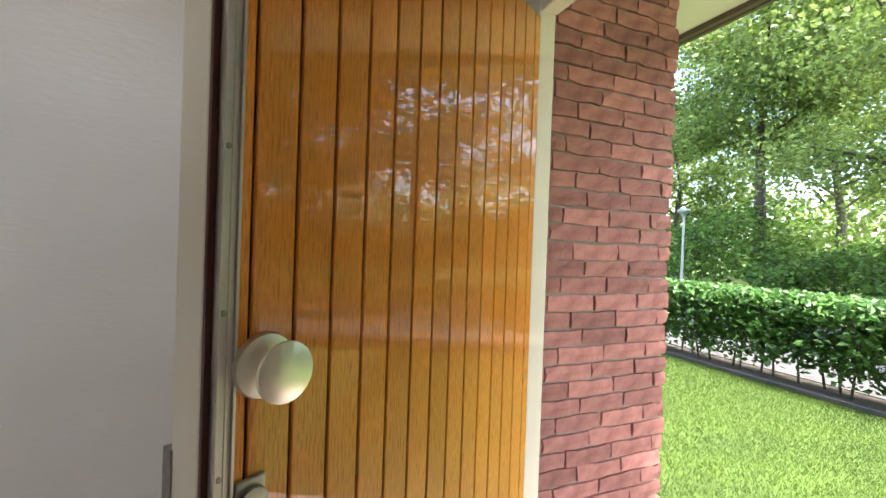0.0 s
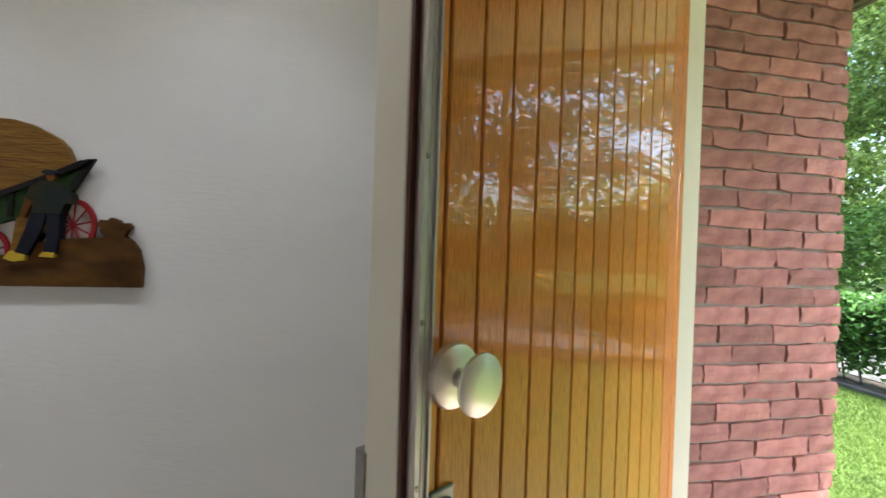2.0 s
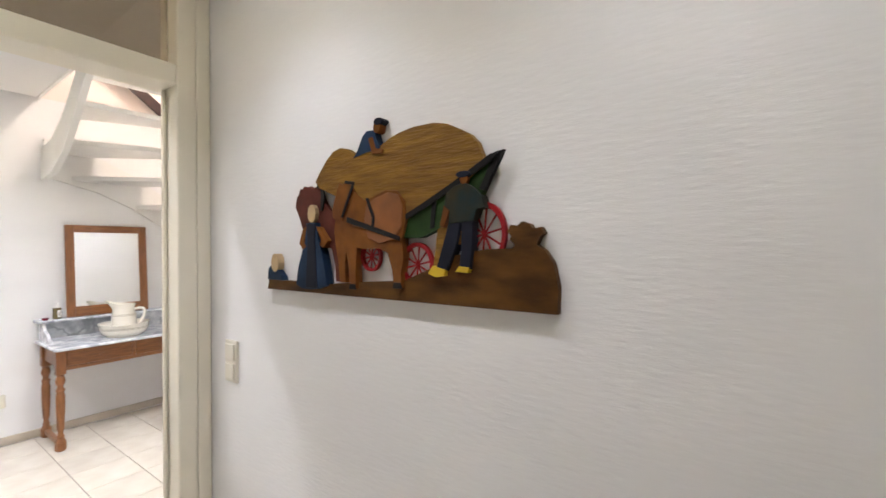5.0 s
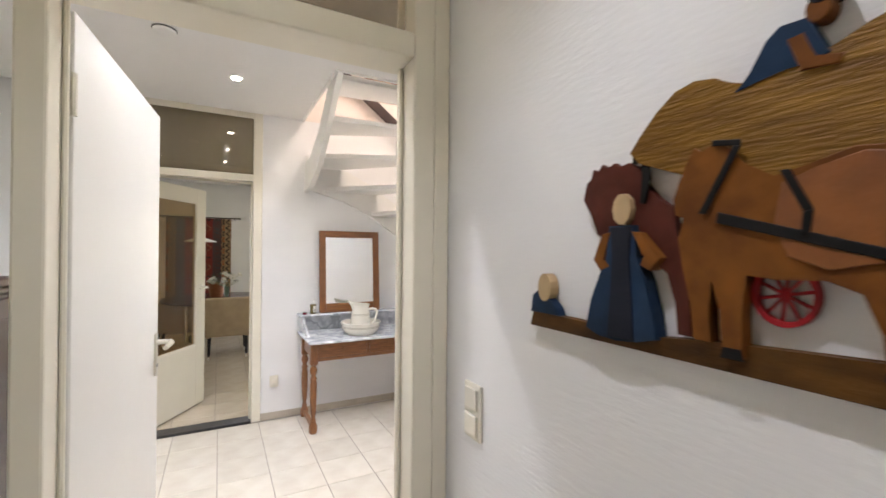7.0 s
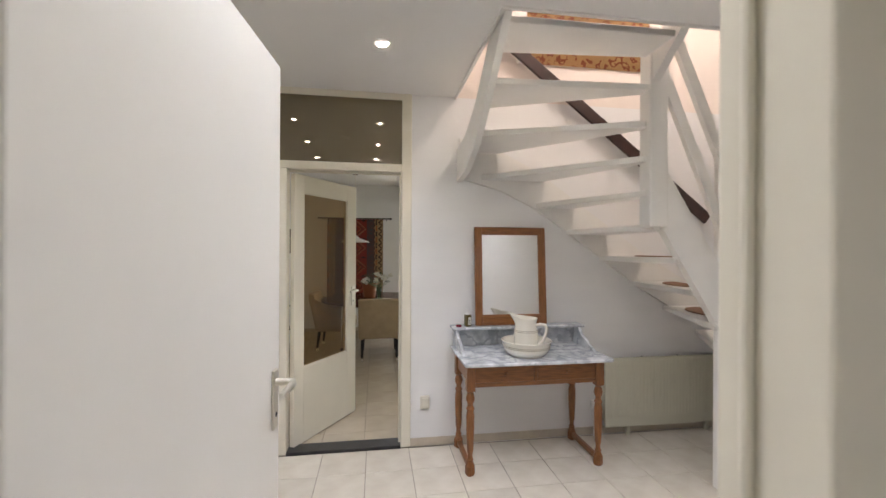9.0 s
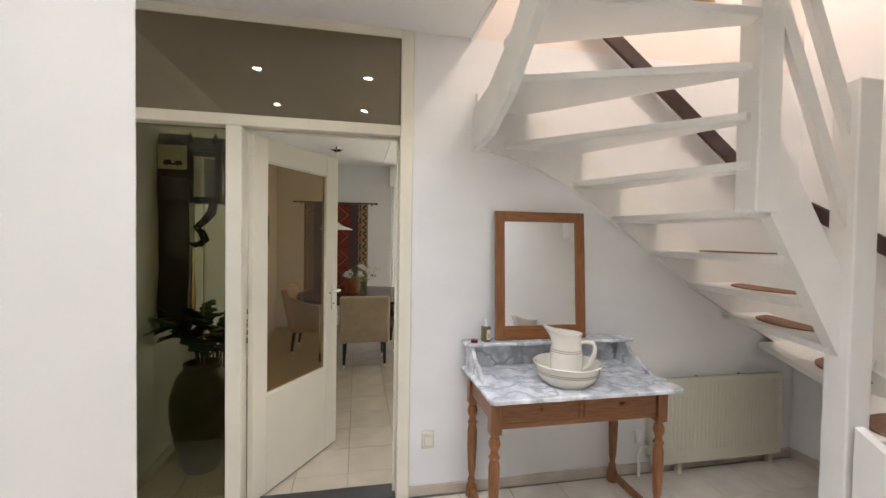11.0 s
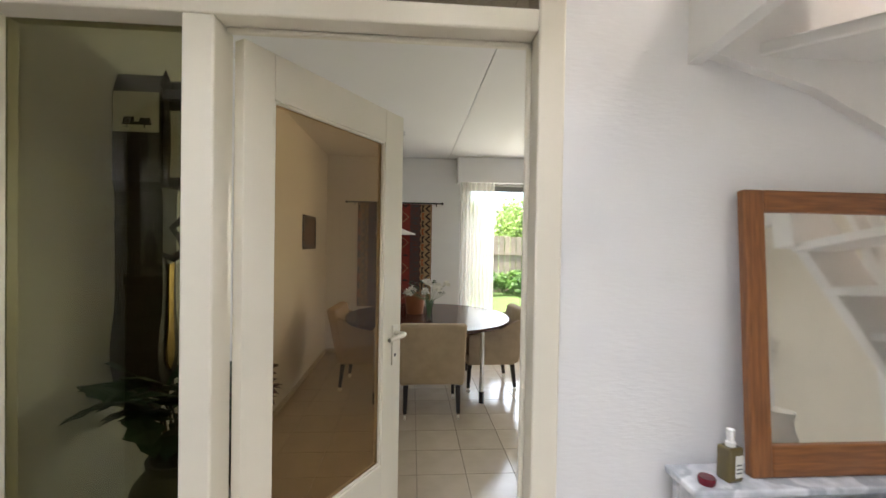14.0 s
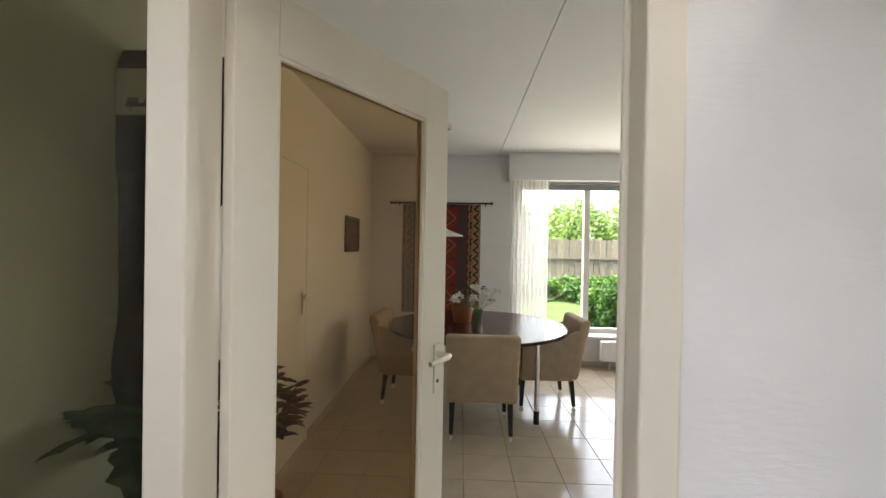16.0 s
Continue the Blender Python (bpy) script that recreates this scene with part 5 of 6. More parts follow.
# ---- dining room ----
# round table
table = thing("dining_table", "dark polished round dining table on chrome legs", "table", pose(-8.27, 0.72, 0))
part("tabletop", prism(ell(0, 0, 0.86, 0.86, 72), -0.028, "z", 0.75, bevel=0.008), TABLEWOOD, table)
part("apron", prism(ell(0, 0, 0.58, 0.58, 40), -0.05, "z", 0.721), TABLEWOOD, table)
for sx in (-1, 1):
    for sy in (-1, 1):
        leg = part("leg", tube([(0.51 * sx, 0.505 * sy, 0.10), (0.51 * sx, 0.505 * sy, 0.72)], 0.021, 16), CHROME, table, "chrome tube leg", True)
        part("foot", tube([(0.51 * sx, 0.505 * sy, 0.0), (0.51 * sx, 0.505 * sy, 0.11)], [0.026, 0.025], 16), EBONY, leg, "black foot", True)


chair = thing("dining_chair", "beige upholstered armchair with black legs on castors", "chair", pose(-7.645, 0.730, 0, 0, 0, -90), "chairs round the dining table")
# local: faces y negative towards the table ... back at y positive
part("seat_frame", box(-0.265, 0.265, -0.26, 0.25, 0.30, 0.40, bevel=0.02, seg=3), FABRIC, chair, smooth=True)
part("seat_cushion", box(-0.20, 0.20, -0.27, 0.19, 0.402, 0.475, bevel=0.03, seg=4), FABRIC, chair, smooth=True)
bm = box(-0.28, 0.28, 0.185, 0.285, 0.305, 0.85, bevel=0.03, seg=4)
for v in bm.verts:
    v.co.y += 0.10 * max(0.0, (v.co.z - 0.4) / 0.4) ** 1.2
    v.co.x *= 1.0 - 0.015 * max(0.0, (0.6 - v.co.z))
    if v.co.z > 0.7:
        v.co.z -= 0.015 * (1 - (v.co.x / 0.28) ** 2)
part("backrest", bm, FABRIC, chair, smooth=True)
for sx in (-1, 1):
    out = [(-0.24, 0.29), (0.24, 0.29), (0.30, 0.64), (0.335, 0.78), (0.25, 0.74), (0.10, 0.635), (-0.10, 0.625), (-0.24, 0.61)]
    bm = prism(out, 0.062, "x", 0.215 if sx > 0 else -0.277, bevel=0.02)
    part("armrest", bm, FABRIC, chair, smooth=True)
for sx in (-1, 1):
    for y in (-0.22, 0.225):
        sp = 0.03 if y > 0 else -0.01
        leg = part("leg", tube([(0.225 * sx, y, 0.29), (0.23 * sx, y + sp, 0.052)], [0.030, 0.021], 4), EBONY, chair, "black tapered leg")
        cast = part("caster", tube([(0.23 * sx - 0.008, y + sp, 0.02), (0.23 * sx + 0.008, y + sp, 0.02)], 0.02, 14), NICKEL, leg, "small chrome castor", True)
        part("stem", tube([(0.23 * sx, y + sp, 0.022), (0.23 * sx, y + sp, 0.056)], 0.008, 8), CHROME, leg)
for x, y, deg in ((-8.27, 1.355, 2), (-8.30, 0.105, 176)):
    copy_thing(chair, pose(x, y, 0, 0, 0, deg))

# things on the table
TZ = 0.751
vase = thing("vase", "clear glass vase with white flowers on the table", "vase", pose(-7.98, 0.72, TZ))
part("vase_glass", lathe([(0.0, 0.0), (0.036, 0.0), (0.036, 0.02), (0.030, 0.05), (0.034, 0.12), (0.050, 0.195), (0.047, 0.196), (0.031, 0.12), (0.027, 0.05), (0.030, 0.025), (0.0, 0.022)], 24), glass("vase_glass", (0.80, 0.86, 0.84), 0.06), vase, smooth=True)
r6 = np.random.default_rng(21)
STEM = mat("flower_stem", (0.10, 0.16, 0.05), 0.6, spread=0.2)
PETAL = mat("white_petal", (0.78, 0.76, 0.68), 0.7, spread=0.1, island=0.15)
for i in range(24):
    a, sp = r6.uniform(0, 2 * math.pi), r6.uniform(0.05, 0.26)
    e = Vector((sp * math.cos(a), sp * math.sin(a) + 0.02, r6.uniform(0.25, 0.41)))
    st = part("stem", tube([(0.01 * math.cos(a), 0.01 * math.sin(a), 0.03), (0.03 * math.cos(a), 0.03 * math.sin(a), 0.19), e], [0.0025, 0.002, 0.0015], 5), STEM, vase, "thin green stem")
    q = r6.normal(size=(16 if i % 2 else 7, 3)) * 0.014 + np.array(e)
    ob = new("blossom", cloud_mesh("blossom", q, 0.048 if i % 2 else 0.022, PETAL if i % 2 else PLANTGREEN, 0.8))
    ob.parent = st
pot = thing("plant_pot", "orange-brown glazed pot on the dining table", "pot", pose(-8.38, 0.58, TZ))
part("pot_body", lathe([(0.0, 0.0), (0.085, 0.0), (0.09, 0.01), (0.105, 0.13), (0.115, 0.195), (0.122, 0.20), (0.122, 0.222), (0.112, 0.222), (0.10, 0.15), (0.0, 0.02)], 28), TERRACOTTA, pot, smooth=True)

# pendant lamp
pend = thing("pendant_lamp", "white disc pendant lamp above the dining table", "pendant lamp", pose(-8.25, 0.36, 0))
part("ceiling_rose", lathe([(0.0, CEIL), (0.09, CEIL), (0.085, CEIL - 0.03), (0.03, CEIL - 0.055), (0.0, CEIL - 0.056)], 20), CHROME, pend, "chrome ceiling rose", True)
part("cable", tube([(0, 0, 1.70), (0, 0, CEIL - 0.05)], 0.003, 6), PLASTIC, pend)
part("shade", lathe([(0.0, 1.71), (0.03, 1.70), (0.07, 1.665), (0.21, 1.615), (0.215, 1.605), (0.20, 1.605), (0.06, 1.65), (0.0, 1.66)], 32), WHITEPLASTIC, pend, "white enamel disc shade", True)

# woven rug hung on the far wall
rug = thing("wall_rug", "red and brown woven rug with diamonds hanging from a rod", "wall rug", pose(BX + 0.012, -0.205, 0.64))
RW, RH = 1.01, 1.41
part("ground_cloth", box(0.0, 0.008, 0, RW, 0, RH, bevel=0.003), RUGRED, rug)
for y0, y1, q in ((0.0, 0.145, 1), (RW - 0.155, RW, -1)):
    part("border", box(0.0085, 0.0105, y0 + 0.004, y1 - 0.004, 0.004, RH - 0.004), RUGCREAM, rug, "cream and brown patterned border")
    for i in range(13):
        z, c = 0.025 + 0.106 * i, (y0 + y1) / 2
        part("zigzag_motif", prism([(c + 0.045, z), (c + 0.062, z + 0.012), (c + 0.012, z + 0.053), (c + 0.062, z + 0.094), (c + 0.045, z + 0.106), (c - 0.020, z + 0.053)], 0.002, "x", 0.0108), RUGDARK, rug, "dark woven zigzag")
        part("hook_motif", prism([(c - 0.060, z + 0.008), (c - 0.022, z + 0.008), (c - 0.044, z + 0.053), (c - 0.022, z + 0.098), (c - 0.060, z + 0.098)], 0.002, "x", 0.0108), RUGORANGE if i % 2 else RUGDARK, rug)
    part("dark_band", box(0.0085, 0.0105, y1 + 0.002 if q > 0 else y0 - 0.142, y1 + 0.142 if q > 0 else y0 - 0.002, 0.004, RH - 0.004), RUGSLATE, rug, "slate blue woven band")
    for i in range(26):
        yy = y1 - 0.008 if q > 0 else y0 - 0.008
        part("edge_tooth", box(0.0108, 0.0125, yy, yy + 0.016, 0.02 + 0.053 * i, 0.044 + 0.053 * i), RUGCREAM if i % 2 else RUGDARK, rug)
for m_, w, d in ((RUGCREAM, 0.168, 0.0106), (RUGRED, 0.158, 0.0122), (RUGDARK, 0.118, 0.0138), (RUGORANGE, 0.102, 0.0154), (RUGRED, 0.088, 0.0170), (RUGDARK, 0.040, 0.0186)):
    me = finish(prism([(-w * 1.15, 0), (-w * 0.45, -w * 0.62), (0, -w * 0.98), (w * 0.45, -w * 0.62), (w * 1.15, 0), (w * 0.45, w * 0.62), (0, w * 0.98), (-w * 0.45, w * 0.62)], 0.0016, "x", 0.0), "diamond_motif", m_)
    for i in range(4):
        ob = new("diamond_motif", me)
        ob.parent, ob.location = rug, (d, RW / 2, 0.18 + 0.35 * i)
for i in range(5):
    for y in (0.36, 0.65):
        part("triangle_motif", prism([(y - 0.05, 0.005 + 0.345 * i - (0.0 if i else -0.03)), (y + 0.05, 0.005 + 0.345 * i - (0.0 if i else -0.03)), (y, 0.045 + 0.34 * i)] if i < 4 else [(y - 0.05, 1.40), (y + 0.05, 1.40), (y, 1.355)], 0.002, "x", 0.0087), RUGDARK, rug)
part("rod", tube([(0.02, -0.14, RH + 0.012), (0.02, RW + 0.13, RH + 0.012)], 0.010, 10), EBONY, rug, "black rod")
for y in (-0.15, RW + 0.14):
    part("finial", lathe([(0.0, -0.02), (0.012, -0.015), (0.018, 0.0), (0.012, 0.015), (0.0, 0.02)], 12), EBONY, rug, smooth=True, m=pose(0.02, y, RH + 0.012))
for y in (-0.04, RW + 0.06):
    part("rod_bracket", boxes((0.0, 0.03, y - 0.006, y + 0.006, RH - 0.03, RH + 0.004)), EBONY, rug)

# picture
pic = thing("picture", "small dark framed picture on the white wall", "picture", pose(-8.60, LY, 1.43))
part("frame", boxes((-0.27, 0.27, 0, 0.025, 0, 0.04), (-0.27, 0.27, 0, 0.025, 0.33, 0.37), (-0.27, -0.23, 0, 0.025, 0.04, 0.33), (0.23, 0.27, 0, 0.025, 0.04, 0.33), bevel=0.003), RAILWOOD, pic)
part("canvas", box(-0.23, 0.23, 0.0, 0.012, 0.04, 0.33), mat("dark_painting", (0.16, 0.07, 0.035), 0.6, dark=(0.05, 0.03, 0.02), scale=9), pic, "dark brown painted canvas")
for x, z in ((-7.38, 0.33),):
    ws = thing("wall_socket", "white plastic wall socket above the skirting", "socket", pose(x, LY, z))
    part("plate", box(-0.04, 0.04, 0.0, 0.012, -0.04, 0.04, bevel=0.004), WHITEPLASTIC, ws)
    part("socket_insert", lathe([(0.0, 0.0), (0.022, 0.0), (0.022, 0.003), (0.0, 0.003)], 16), PLASTIC, ws, m=pose(0, 0.0125, 0, -90))

# window with pelmet, curtains and blind
win = thing("window_1", "large white framed garden window", "window", kind="structure")
WY0, WY1, WZ0, WZ1 = 1.30, 4.1, 0.40, 2.37
WFX = BX - 0.2
for name, row in (("frame_side", (WFX, WFX + 0.07, WY0, WY0 + 0.06, WZ0, WZ1)), ("frame_side", (WFX, WFX + 0.07, WY1 - 0.06, WY1, WZ0, WZ1)), ("frame_bottom", (WFX, WFX + 0.07, WY0 + 0.06, WY1 - 0.06, WZ0, WZ0 + 0.06)), ("frame_top", (WFX, WFX + 0.07, WY0 + 0.06, WY1 - 0.06, WZ1 - 0.06, WZ1)), ("mullion", (WFX, WFX + 0.07, 2.17, 2.245, WZ0 + 0.06, WZ1 - 0.06)), ("window_sill", (WFX + 0.07, BX + 0.10, WY0, WY1, WZ0 - 0.03, WZ0 - 0.002))):
    part(name, box(*row, bevel=0.004), DOORWHITE, win)
for a, b in ((WY0 + 0.06, 2.17), (2.245, WY1 - 0.06)):
    p = part("pane", box(WFX + 0.03, WFX + 0.036, a, b, WZ0 + 0.06, WZ1 - 0.06), CLEAR, win, "clear glass pane")
    p.visible_shadow = False
part("blind_box", box(WFX + 0.075, WFX + 0.12, WY0 + 0.01, WY1 - 0.01, 2.265, 2.335, bevel=0.006), mat("grey_blind", (0.20, 0.20, 0.20), 0.6, spread=0.1), win, "grey roller blind case")
pel = solo("pelmet", boxes((BX + 0.002, BX + 0.20, 1.14, 1.16, 2.345, CEIL - 0.002), (BX + 0.18, BX + 0.20, 1.16, 4.4, 2.345, CEIL - 0.002), (BX + 0.002, BX + 0.18, 1.16, 4.4, CEIL - 0.02, CEIL - 0.002)), WALL, "white plastered curtain pelmet above the garden window", "pelmet", "structure")


def curtain(y0, y1, folds, amp, xc):
    n = folds * 8
    bm = bmesh.new()
    cols = []
    for i in range(n + 1):
        u = i / n
        x = xc + amp * math.sin(2 * math.pi * folds * u) + 0.008 * math.sin(13 * u)
        y = y0 + (y1 - y0) * u
        cols.append([bm.verts.new((x * 1 + 0.006 * math.sin(5 * z + 9 * u), y, z)) for z in (0.03, 0.6, 1.2, 1.8, 2.37)])
    for p, q in zip(cols, cols[1:]):
        for i in range(4):
            bm.faces.new((p[i], q[i], q[i + 1], p[i + 1]))
    solo("curtain", bm, SHEER, "sheer white floor-length curtain beside the window", "curtain", smooth=True)


curtain(1.19, 1.66, 9, 0.026, BX + 0.09)
curtain(3.5, 4.3, 10, 0.03, BX + 0.09)
heater = thing("convector_heater", "low white convector heater below the window", "heater", pose(0, 0, 0))
part("casing", box(BX + 0.14, BX + 0.24, 2.31, 4.0, 0.12, 0.36, bevel=0.008), WHITEPLASTIC, heater)
part("grille", boxes(*[(BX + 0.15, BX + 0.23, 2.40 + 0.05 * i, 2.43 + 0.05 * i, 0.361, 0.365) for i in range(31)]), ALU, heater)
for y in (2.42, 3.1, 3.9):
    part("foot", tube([(BX + 0.19, y, 0.0), (BX + 0.19, y, 0.12)], 0.012, 8), ALU, heater)

# wall clock with a long tail case
clock = thing("wall_clock", "dark carved wall clock with a glazed hood and long tail case", "wall clock", pose(-5.578, LY, 0) @ Matrix.Diagonal((0.42, 1, 1, 1)))
tail = [(-0.10, 0.92), (0.0, 0.885), (0.10, 0.92), (0.165, 1.0), (0.185, 1.08), (0.16, 1.16), (0.115, 1.22), (0.10, 1.30), (0.115, 1.70), (0.16, 1.74), (0.17, 2.08), (0.10, 2.16), (-0.10, 2.16), (-0.17, 2.08), (-0.16, 1.74), (-0.115, 1.70), (-0.10, 1.30), (-0.115, 1.22), (-0.16, 1.16), (-0.185, 1.08), (-0.165, 1.0)]
part("case", prism(tail, 0.18, "y", 0.0, bevel=0.008), CLOCKWOOD, clock)
part("pendulum_window", prism([(-0.05, 1.02), (0.0, 0.99), (0.05, 1.02), (0.07, 1.08), (0.05, 1.14), (0.04, 1.20), (0.04, 1.42), (-0.04, 1.42), (-0.04, 1.20), (-0.05, 1.14), (-0.07, 1.08)], 0.008, "y", 0.181), BRASS, clock, "glazed brass pendulum window")
part("side_panel", box(0.1705, 0.1735, 0.006, 0.176, 1.93, 2.085, bevel=0.001), PAPER, clock, "cream painted side panel")
part("side_motif", boxes((0.1737, 0.1745, 0.040, 0.150, 1.958, 1.970), (0.1737, 0.1745, 0.045, 0.085, 1.970, 1.988), (0.1737, 0.1745, 0.105, 0.145, 1.970, 1.984), (0.1737, 0.1745, 0.055, 0.061, 1.946, 1.958), (0.1737, 0.1745, 0.12, 0.126, 1.946, 1.958)), SLATE, clock, "small dark painted coach motif")
hood = part("hood", box(-0.14, 0.14, 0.185, 0.36, 1.72, 2.06, bevel=0.012), CLOCKWOOD, clock)
part("hood_roof", prism([(-0.17, 2.062), (0.17, 2.062), (0.15, 2.10), (0.07, 2.14), (0.0, 2.155), (-0.07, 2.14), (-0.15, 2.10)], 0.20, "y", 0.185, bevel=0.006), CLOCKWOOD, hood)
part("hood_glass", box(0.141, 0.145, 0.21, 0.34, 1.76, 2.02), MIRROR, hood, "side glass of the hood")
part("dial", lathe([(0.0, 0.0), (0.10, 0.0), (0.10, 0.006), (0.0, 0.006)], 32), PAPER, hood, "pale clock dial", m=pose(0, 0.361, 1.88, -90))
part("clock_hand", boxes((-0.003, 0.003, 0.368, 0.370, 1.88, 1.955)), EBONY, hood)
part("clock_hand", boxes((0.0, 0.055, 0.368, 0.370, 1.877, 1.883)), EBONY, hood)
for sx in (-1, 1):
    for yy in (0.20, 0.37):
        part("column", lathe([(0.0, 1.72), (0.018, 1.72), (0.010, 1.745), (0.014, 1.88), (0.010, 2.03), (0.018, 2.06), (0.0, 2.06)], 10), CLOCKWOOD, hood, "turned column", True, pose(0.15 * sx, yy, 0))
    part("scroll_bracket", tube([(0.10 * sx, 0.17, 1.46), (0.10 * sx, 0.22, 1.44), (0.10 * sx, 0.26, 1.48), (0.10 * sx, 0.24, 1.53), (0.10 * sx, 0.21, 1.56), (0.10 * sx, 0.26, 1.61), (0.10 * sx, 0.30, 1.66), (0.10 * sx, 0.31, 1.72)], [0.010, 0.014, 0.016, 0.015, 0.013, 0.015, 0.018, 0.016], 8), CLOCKWOOD, clock, "carved scroll bracket", True)
    for yy in (0.19, 0.34):
        part("finial", lathe([(0.0, 2.10), (0.014, 2.10), (0.008, 2.125), (0.022, 2.15), (0.014, 2.18), (0.0, 2.21)], 10), CLOCKWOOD, hood, "carved finial", True, pose(0.13 * sx, yy, -0.03))
part("weight_chain", tube([(0.05, 0.26, 1.72), (0.05, 0.26, 1.2), (0.05, 0.26, 0.75)], 0.003, 6), BRASS, clock)
part("weight", lathe([(0.0, 0.60), (0.02, 0.61), (0.022, 0.72), (0.012, 0.745), (0.0, 0.75)], 12), BRASS, clock, "brass weight", True, pose(0.05, 0.26, 0))

# floor vase with a plant
fv = thing("floor_vase", "tall grey-green stoneware floor vase with leafy branches", "floor vase", pose(-5.47, -0.34, 0))
part("vase_body", lathe([(0.0, 0.0), (0.10, 0.0), (0.115, 0.02), (0.15, 0.15), (0.185, 0.35), (0.185, 0.48), (0.15, 0.60), (0.105, 0.655), (0.11, 0.69), (0.098, 0.69), (0.092, 0.65), (0.0, 0.60)], 32), STONEWARE, fv, smooth=True)


def leafy(parent, stems_, leaf_len, material, base, seed, spread, height, n_leaf):
    r = np.random.default_rng(seed)
    for i in range(stems_):
        a = 2 * math.pi * i / stems_ + r.uniform(-0.3, 0.3)
        sp = spread * r.uniform(0.5, 1.0)
        p = [Vector((0.02 * math.cos(a), 0.02 * math.sin(a), base - 0.05)), Vector((0.3 * sp * math.cos(a), 0.3 * sp * math.sin(a), base + height * 0.5)), Vector((sp * math.cos(a), sp * math.sin(a), base + height * r.uniform(0.6, 1.0)))]
        st = part("branch", tube(p, [0.006, 0.005, 0.003], 6), BARK, parent)
        bm = bmesh.new()
        for k in range(n_leaf):
            q = p[1].lerp(p[2], k / max(1, n_leaf - 1)) if k else p[1]
            b = a + r.uniform(-1.6, 1.6)
            d = Vector((math.cos(b), math.sin(b), r.uniform(-0.5, 0.6))).normalized()
            s = d.cross(Vector((0, 0, 1))).normalized()
            L = leaf_len * r.uniform(0.7, 1.2)
            up = s.cross(d)
            m0 = [bm.verts.new(q + d * L * f + up * L * 0.12 * math.sin(math.pi * f)) for f in (0, 0.3, 0.6, 0.85, 1.0)]
            for sg in (-1, 1):
                e = [bm.verts.new(q + d * L * f + s * sg * L * w + up * L * 0.05) for f, w in ((0.25, 0.22), (0.38, 0.16), (0.55, 0.27), (0.68, 0.15), (0.85, 0.13))]
                for face in ((m0[0], e[0], m0[1]), (m0[1], e[0], e[1]), (m0[1], e[1], m0[2]), (e[1], e[2], m0[2]), (m0[2], e[2], e[3]), (m0[2], e[3], m0[3]), (e[3], e[4], m0[3]), (m0[3], e[4], m0[4])):
                    bm.faces.new(face if sg > 0 else face[::-1])
        ob = part("leaf_cluster", bm, material, st, "large dark lobed leaves" if material is PLANTGREEN else "dark red leaves")


leafy(fv, 9, 0.20, PLANTGREEN, 0.68, 4, 0.24, 0.34, 6)
rp = thing("potted_plant", "dark red-leaved plant in a brown pot on the floor", "potted plant", pose(-6.12, -0.42, 0))
part("pot_body", lathe([(0.0, 0.0), (0.09, 0.0), (0.12, 0.20), (0.13, 0.26), (0.12, 0.26), (0.11, 0.22), (0.0, 0.2)], 24), TERRACOTTA, rp, smooth=True)
leafy(rp, 11, 0.15, PLANTRED, 0.25, 9, 0.20, 0.66, 7)

# ---- back garden beyond the window ----
grass(-24, -10.2, -2, 10, 30000, 0.10, "garden_grass", "sunlit green garden lawn behind the house")
fence = thing("garden_fence", "weathered vertical board fence at the end of the garden", "fence", pose(-18, 0, GZ))
bd = finish(box(-0.01, 0.01, -0.09, 0.09, 0.0, 1.94, bevel=0.004, seg=1), "board", FENCEWOOD)
for i in range(90):
    ob = new("board", bd)
    ob.parent = fence
    ob.location = (0.012 * (i % 2), -3 + 0.2 * i, 0.02 * math.sin(i * 7.3))
for z in (0.4, 1.3):
    part("fence_rail", box(0.02, 0.06, -3.2, 15, z, z + 0.09), FENCEWOOD, fence)


def bush(x, y, rx, ry, h, n, size, material, name, label, seed):
    r = np.random.default_rng(seed)
    t = thing(name, label, "bush", pose(x, y, GZ - 0.02))
    d = r.normal(size=(n, 3))
    d /= np.linalg.norm(d, axis=1)[:, None]
    k = r.uniform(0.45, 1.0, n)[:, None] ** 0.5 * (1 + 0.18 * np.sin(5 * d[:, :1] + 3) + 0.12 * np.sin(9 * d[:, 1:2]))
    p = d * k * np.array([rx, ry, h * 0.5]) + np.array([0, 0, h * 0.5])
    p[:, 2] = np.maximum(p[:, 2], 0.03)
    ob = new("foliage", cloud_mesh("foliage", p, size, material, 0.7))
    ob.parent = t
    tagged(ob, "fresh green leaves", kind="stuff")
    for i in range(7):
        a = 0.9 * i
        part("stem", tube([(0.05 * math.cos(a), 0.05 * math.sin(a), 0), (0.5 * rx * math.cos(a), 0.5 * ry * math.sin(a), h * 0.6)], [0.02, 0.006], 5), BARK, t)


bush(-13.0, 3.85, 0.7, 0.75, 1.05, 4500, 0.13, SHRUBLEAF, "garden_bush", "bright green leafy bush outside the window", 31)
bush(-17.3, 1.2, 0.5, 2.2, 0.9, 4000, 0.13, SHRUBLEAF, "border_plants", "low green border plants before the fence", 32)
bush(-17.3, 5.2, 0.5, 2.2, 0.8, 4000, 0.13, SHRUBLEAF, "border_plants", "low green border plants before the fence", 33)
bush(-21, 1.5, 1.4, 1.6, 4.2, 6000, 0.22, TREELEAF, "garden_tree", "light green tree behind the fence", 34)
bush(-24, 6.1, 1.5, 1.6, 3.9, 6000, 0.2, TREELEAF, "garden_tree", "light green tree behind the fence", 36)
bush(-22, 9.0, 1.6, 2.2, 4.6, 6000, 0.22, TREELEAF, "garden_tree", "light green tree behind the fence", 35)
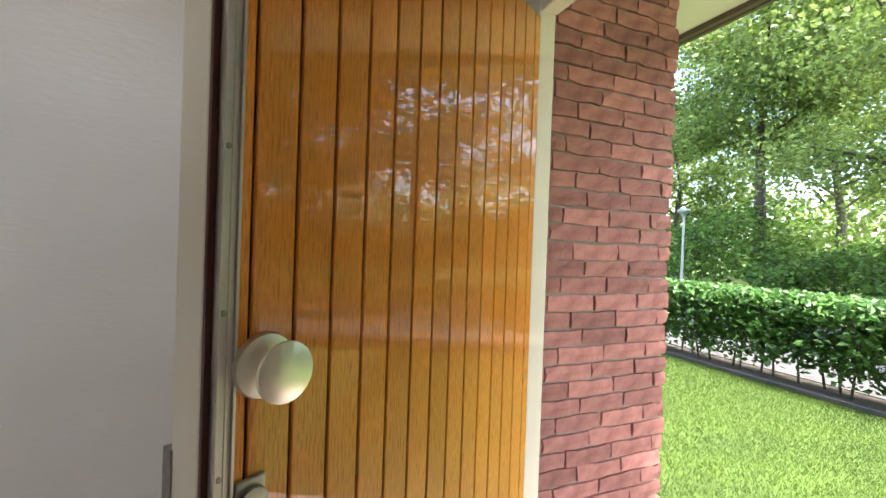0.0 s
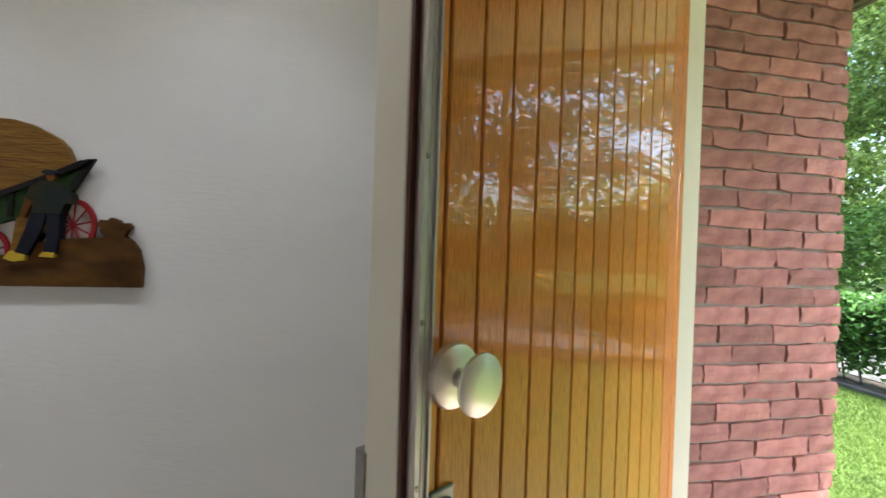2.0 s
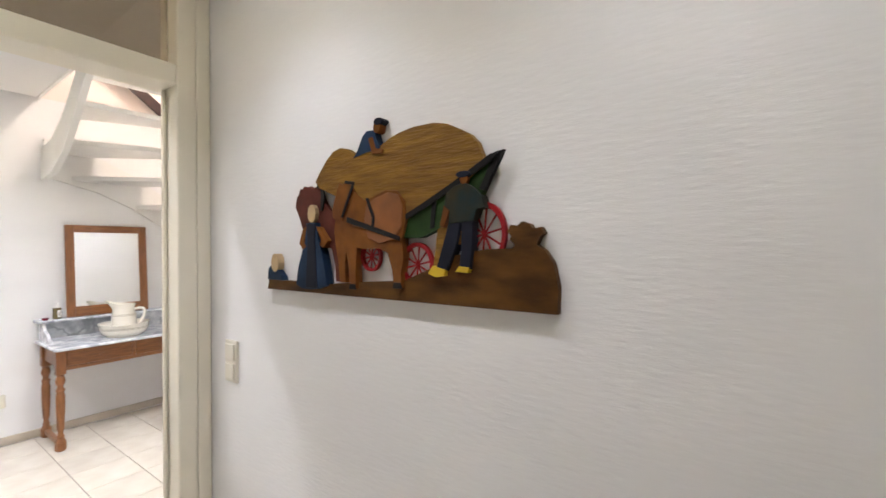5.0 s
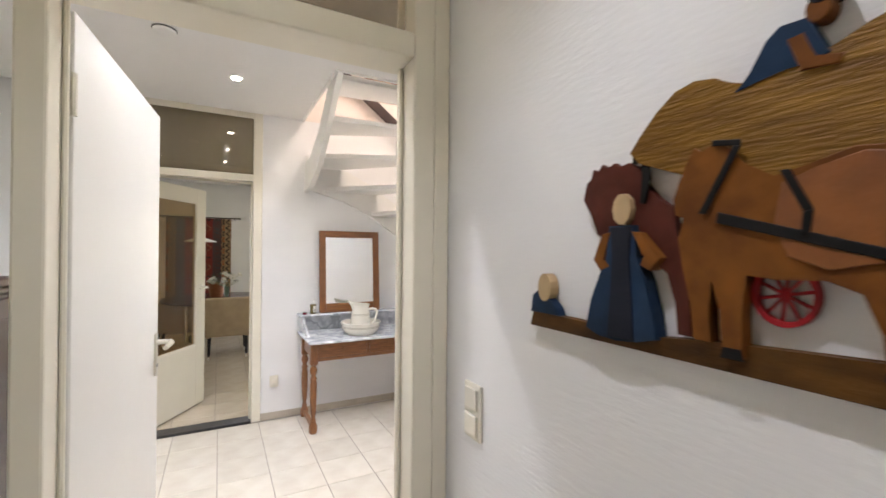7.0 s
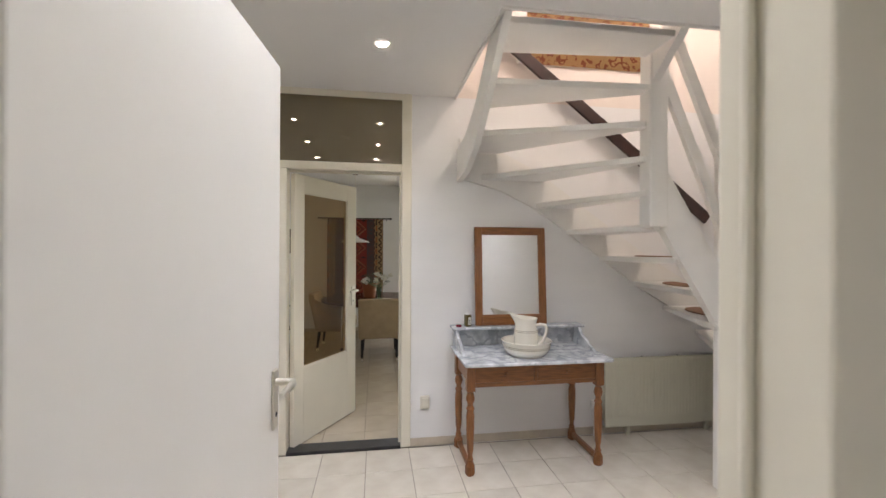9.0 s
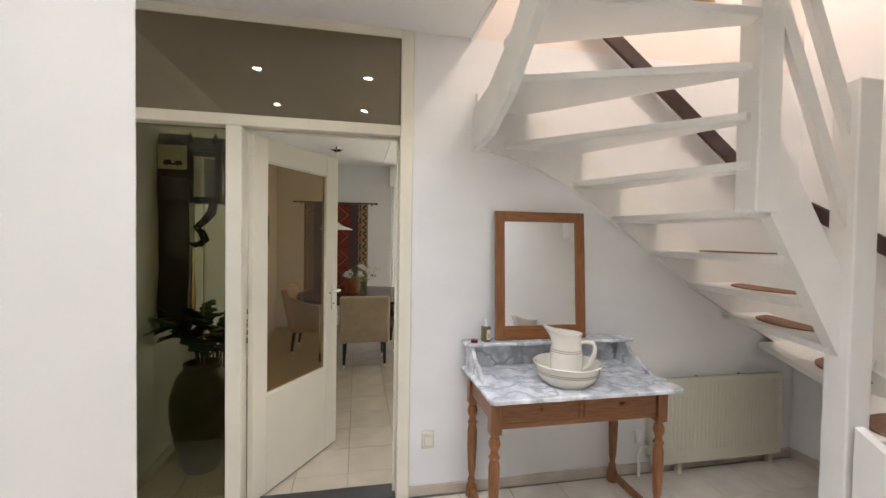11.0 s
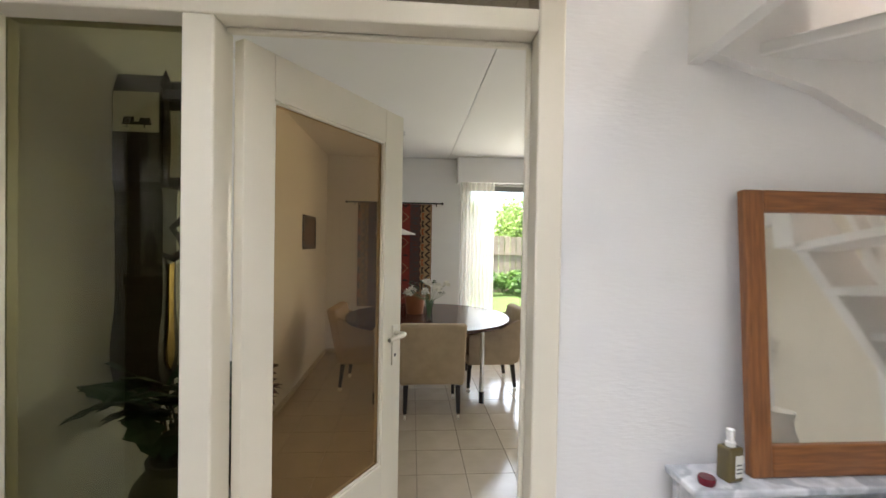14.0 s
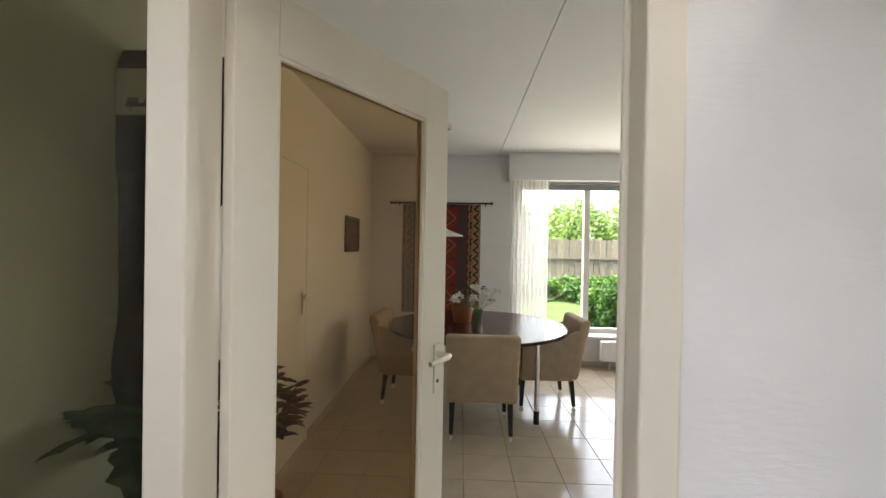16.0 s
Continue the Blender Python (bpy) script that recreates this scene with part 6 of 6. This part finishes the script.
house = thing("neighbour_house", "white rendered house with a dark roof behind the fence", "house", pose(-38, 9.5, GZ))
part("wall", box(-4, 0, -6, 6, 0, 3.0), RENDERWHITE, house)
part("roof", prism([(-4.4, 2.95), (0.4, 2.95), (-2, 4.9)], 12.8, "y", -6.4), ROOFTILE, house)
for y in (-4.2, -1.0, 2.2):
    w = part("window", box(0.002, 0.05, y, y + 1.4, 1.0, 2.2), DOORWHITE, house)
    part("pane", box(0.051, 0.056, y + 0.1, y + 1.3, 1.1, 2.1), SLATE, w)

# ---- loose pieces of the floors ----
def tiles(parent_name, x_lo, x_hi, y_lo, y_hi, x_at, y_at, size, gap, material):
    me = finish(box(-size / 2 + gap, size / 2 - gap, -size / 2 + gap, size / 2 - gap, -0.008, 0.0, bevel=0.0015, seg=1), "tile", material)
    parent = bpy.data.objects[parent_name]
    nx0, nx1 = math.ceil((x_lo - x_at) / size - 0.999), math.floor((x_hi - x_at) / size)
    ny0, ny1 = math.ceil((y_lo - y_at) / size - 0.999), math.floor((y_hi - y_at) / size)
    for i in range(nx0, nx1 + 1):
        for j in range(ny0, ny1 + 1):
            a, b = max(x_lo, x_at + i * size), min(x_hi, x_at + (i + 1) * size)
            c, d = max(y_lo, y_at + j * size), min(y_hi, y_at + (j + 1) * size)
            if b - a < 0.03 or d - c < 0.03:
                continue
            if b - a > size - 0.001 and d - c > size - 0.001:
                ob = new("tile", me)
                ob.location = ((a + b) / 2, (c + d) / 2, 0)
            else:
                ob = new("tile", finish(box(a + gap, b - gap, c + gap, d - gap, -0.008, 0.0), "tile", material))
            ob.parent = parent


tiles("floor_hall", WX + 0.012, VX2 + 0.11, HY, SY, -4.895, 0.30, 0.314, 0.0022, TILE)
tiles("floor_dining", BX, WX2 - 0.012, LY, 4.6, -6.206, 0.593, 0.3255, 0.002, TILE2)

# bricks of the pier, laid in half bond with uneven edges
r9 = np.random.default_rng(5)


def brick_mesh(length, height, depth, seed):
    r = np.random.default_rng(seed)
    bm = box(0, length, 0, depth, 0, height)
    bmesh.ops.subdivide_edges(bm, edges=[e for e in bm.edges if abs((e.verts[0].co - e.verts[1].co).x) > 1e-4], cuts=3)
    bmesh.ops.subdivide_edges(bm, edges=[e for e in bm.edges if abs((e.verts[0].co - e.verts[1].co).z) > 1e-4], cuts=1)
    for v in bm.verts:
        edge = 1.0 if (v.co.z < 1e-4 or v.co.z > height - 1e-4) else 0.4
        v.co.z += r.uniform(-0.0042, 0.0036) * edge
        if v.co.y < 1e-4:
            v.co.y += r.uniform(-0.006, 0.003) + (0.003 if edge == 1.0 else 0)
        v.co.x += r.uniform(-0.002, 0.002)
    return finish(bm, "brick", BRICK)


full = [brick_mesh(0.201, 0.0535, 0.06, 100 + i) for i in range(8)]
CUT = {}


def cut_brick(length):
    key = round(length, 3)
    if key > 0.200:
        return full[int(r9.integers(8))]
    CUT.setdefault(key, []).append(brick_mesh(key, 0.0535, 0.06, 200 + len(CUT))) if len(CUT.get(key, [])) < 3 else None
    return CUT[key][int(r9.integers(len(CUT[key])))]


COURSE = 0.0622
for j in range(int(2.84 / COURSE)):
    z = -0.29 + j * COURSE
    if z > 2.50:
        break
    x = B0 + 0.002 - (0.0, 0.104, 0.05, 0.154)[j % 4]
    while x < B1 - 0.02:
        lo, hi = max(x, B0 + 0.002), min(x + 0.201, B1)
        if hi - lo > 0.03:
            ob = new("brick", cut_brick(hi - lo))
            ob.parent = pier
            ob.location = (lo, BY + r9.uniform(-0.002, 0.002), z + r9.uniform(-0.0015, 0.0015))
        x += 0.2084
    for k in range(3):
        ob = new("brick", full[int(r9.integers(8))])
        ob.parent = pier
        ob.location = (B1 + r9.uniform(-0.002, 0.002), BY + 0.064 + 0.208 * k + (0.104 if j % 2 else 0), z)
        ob.rotation_euler = (0, 0, math.pi / 2)
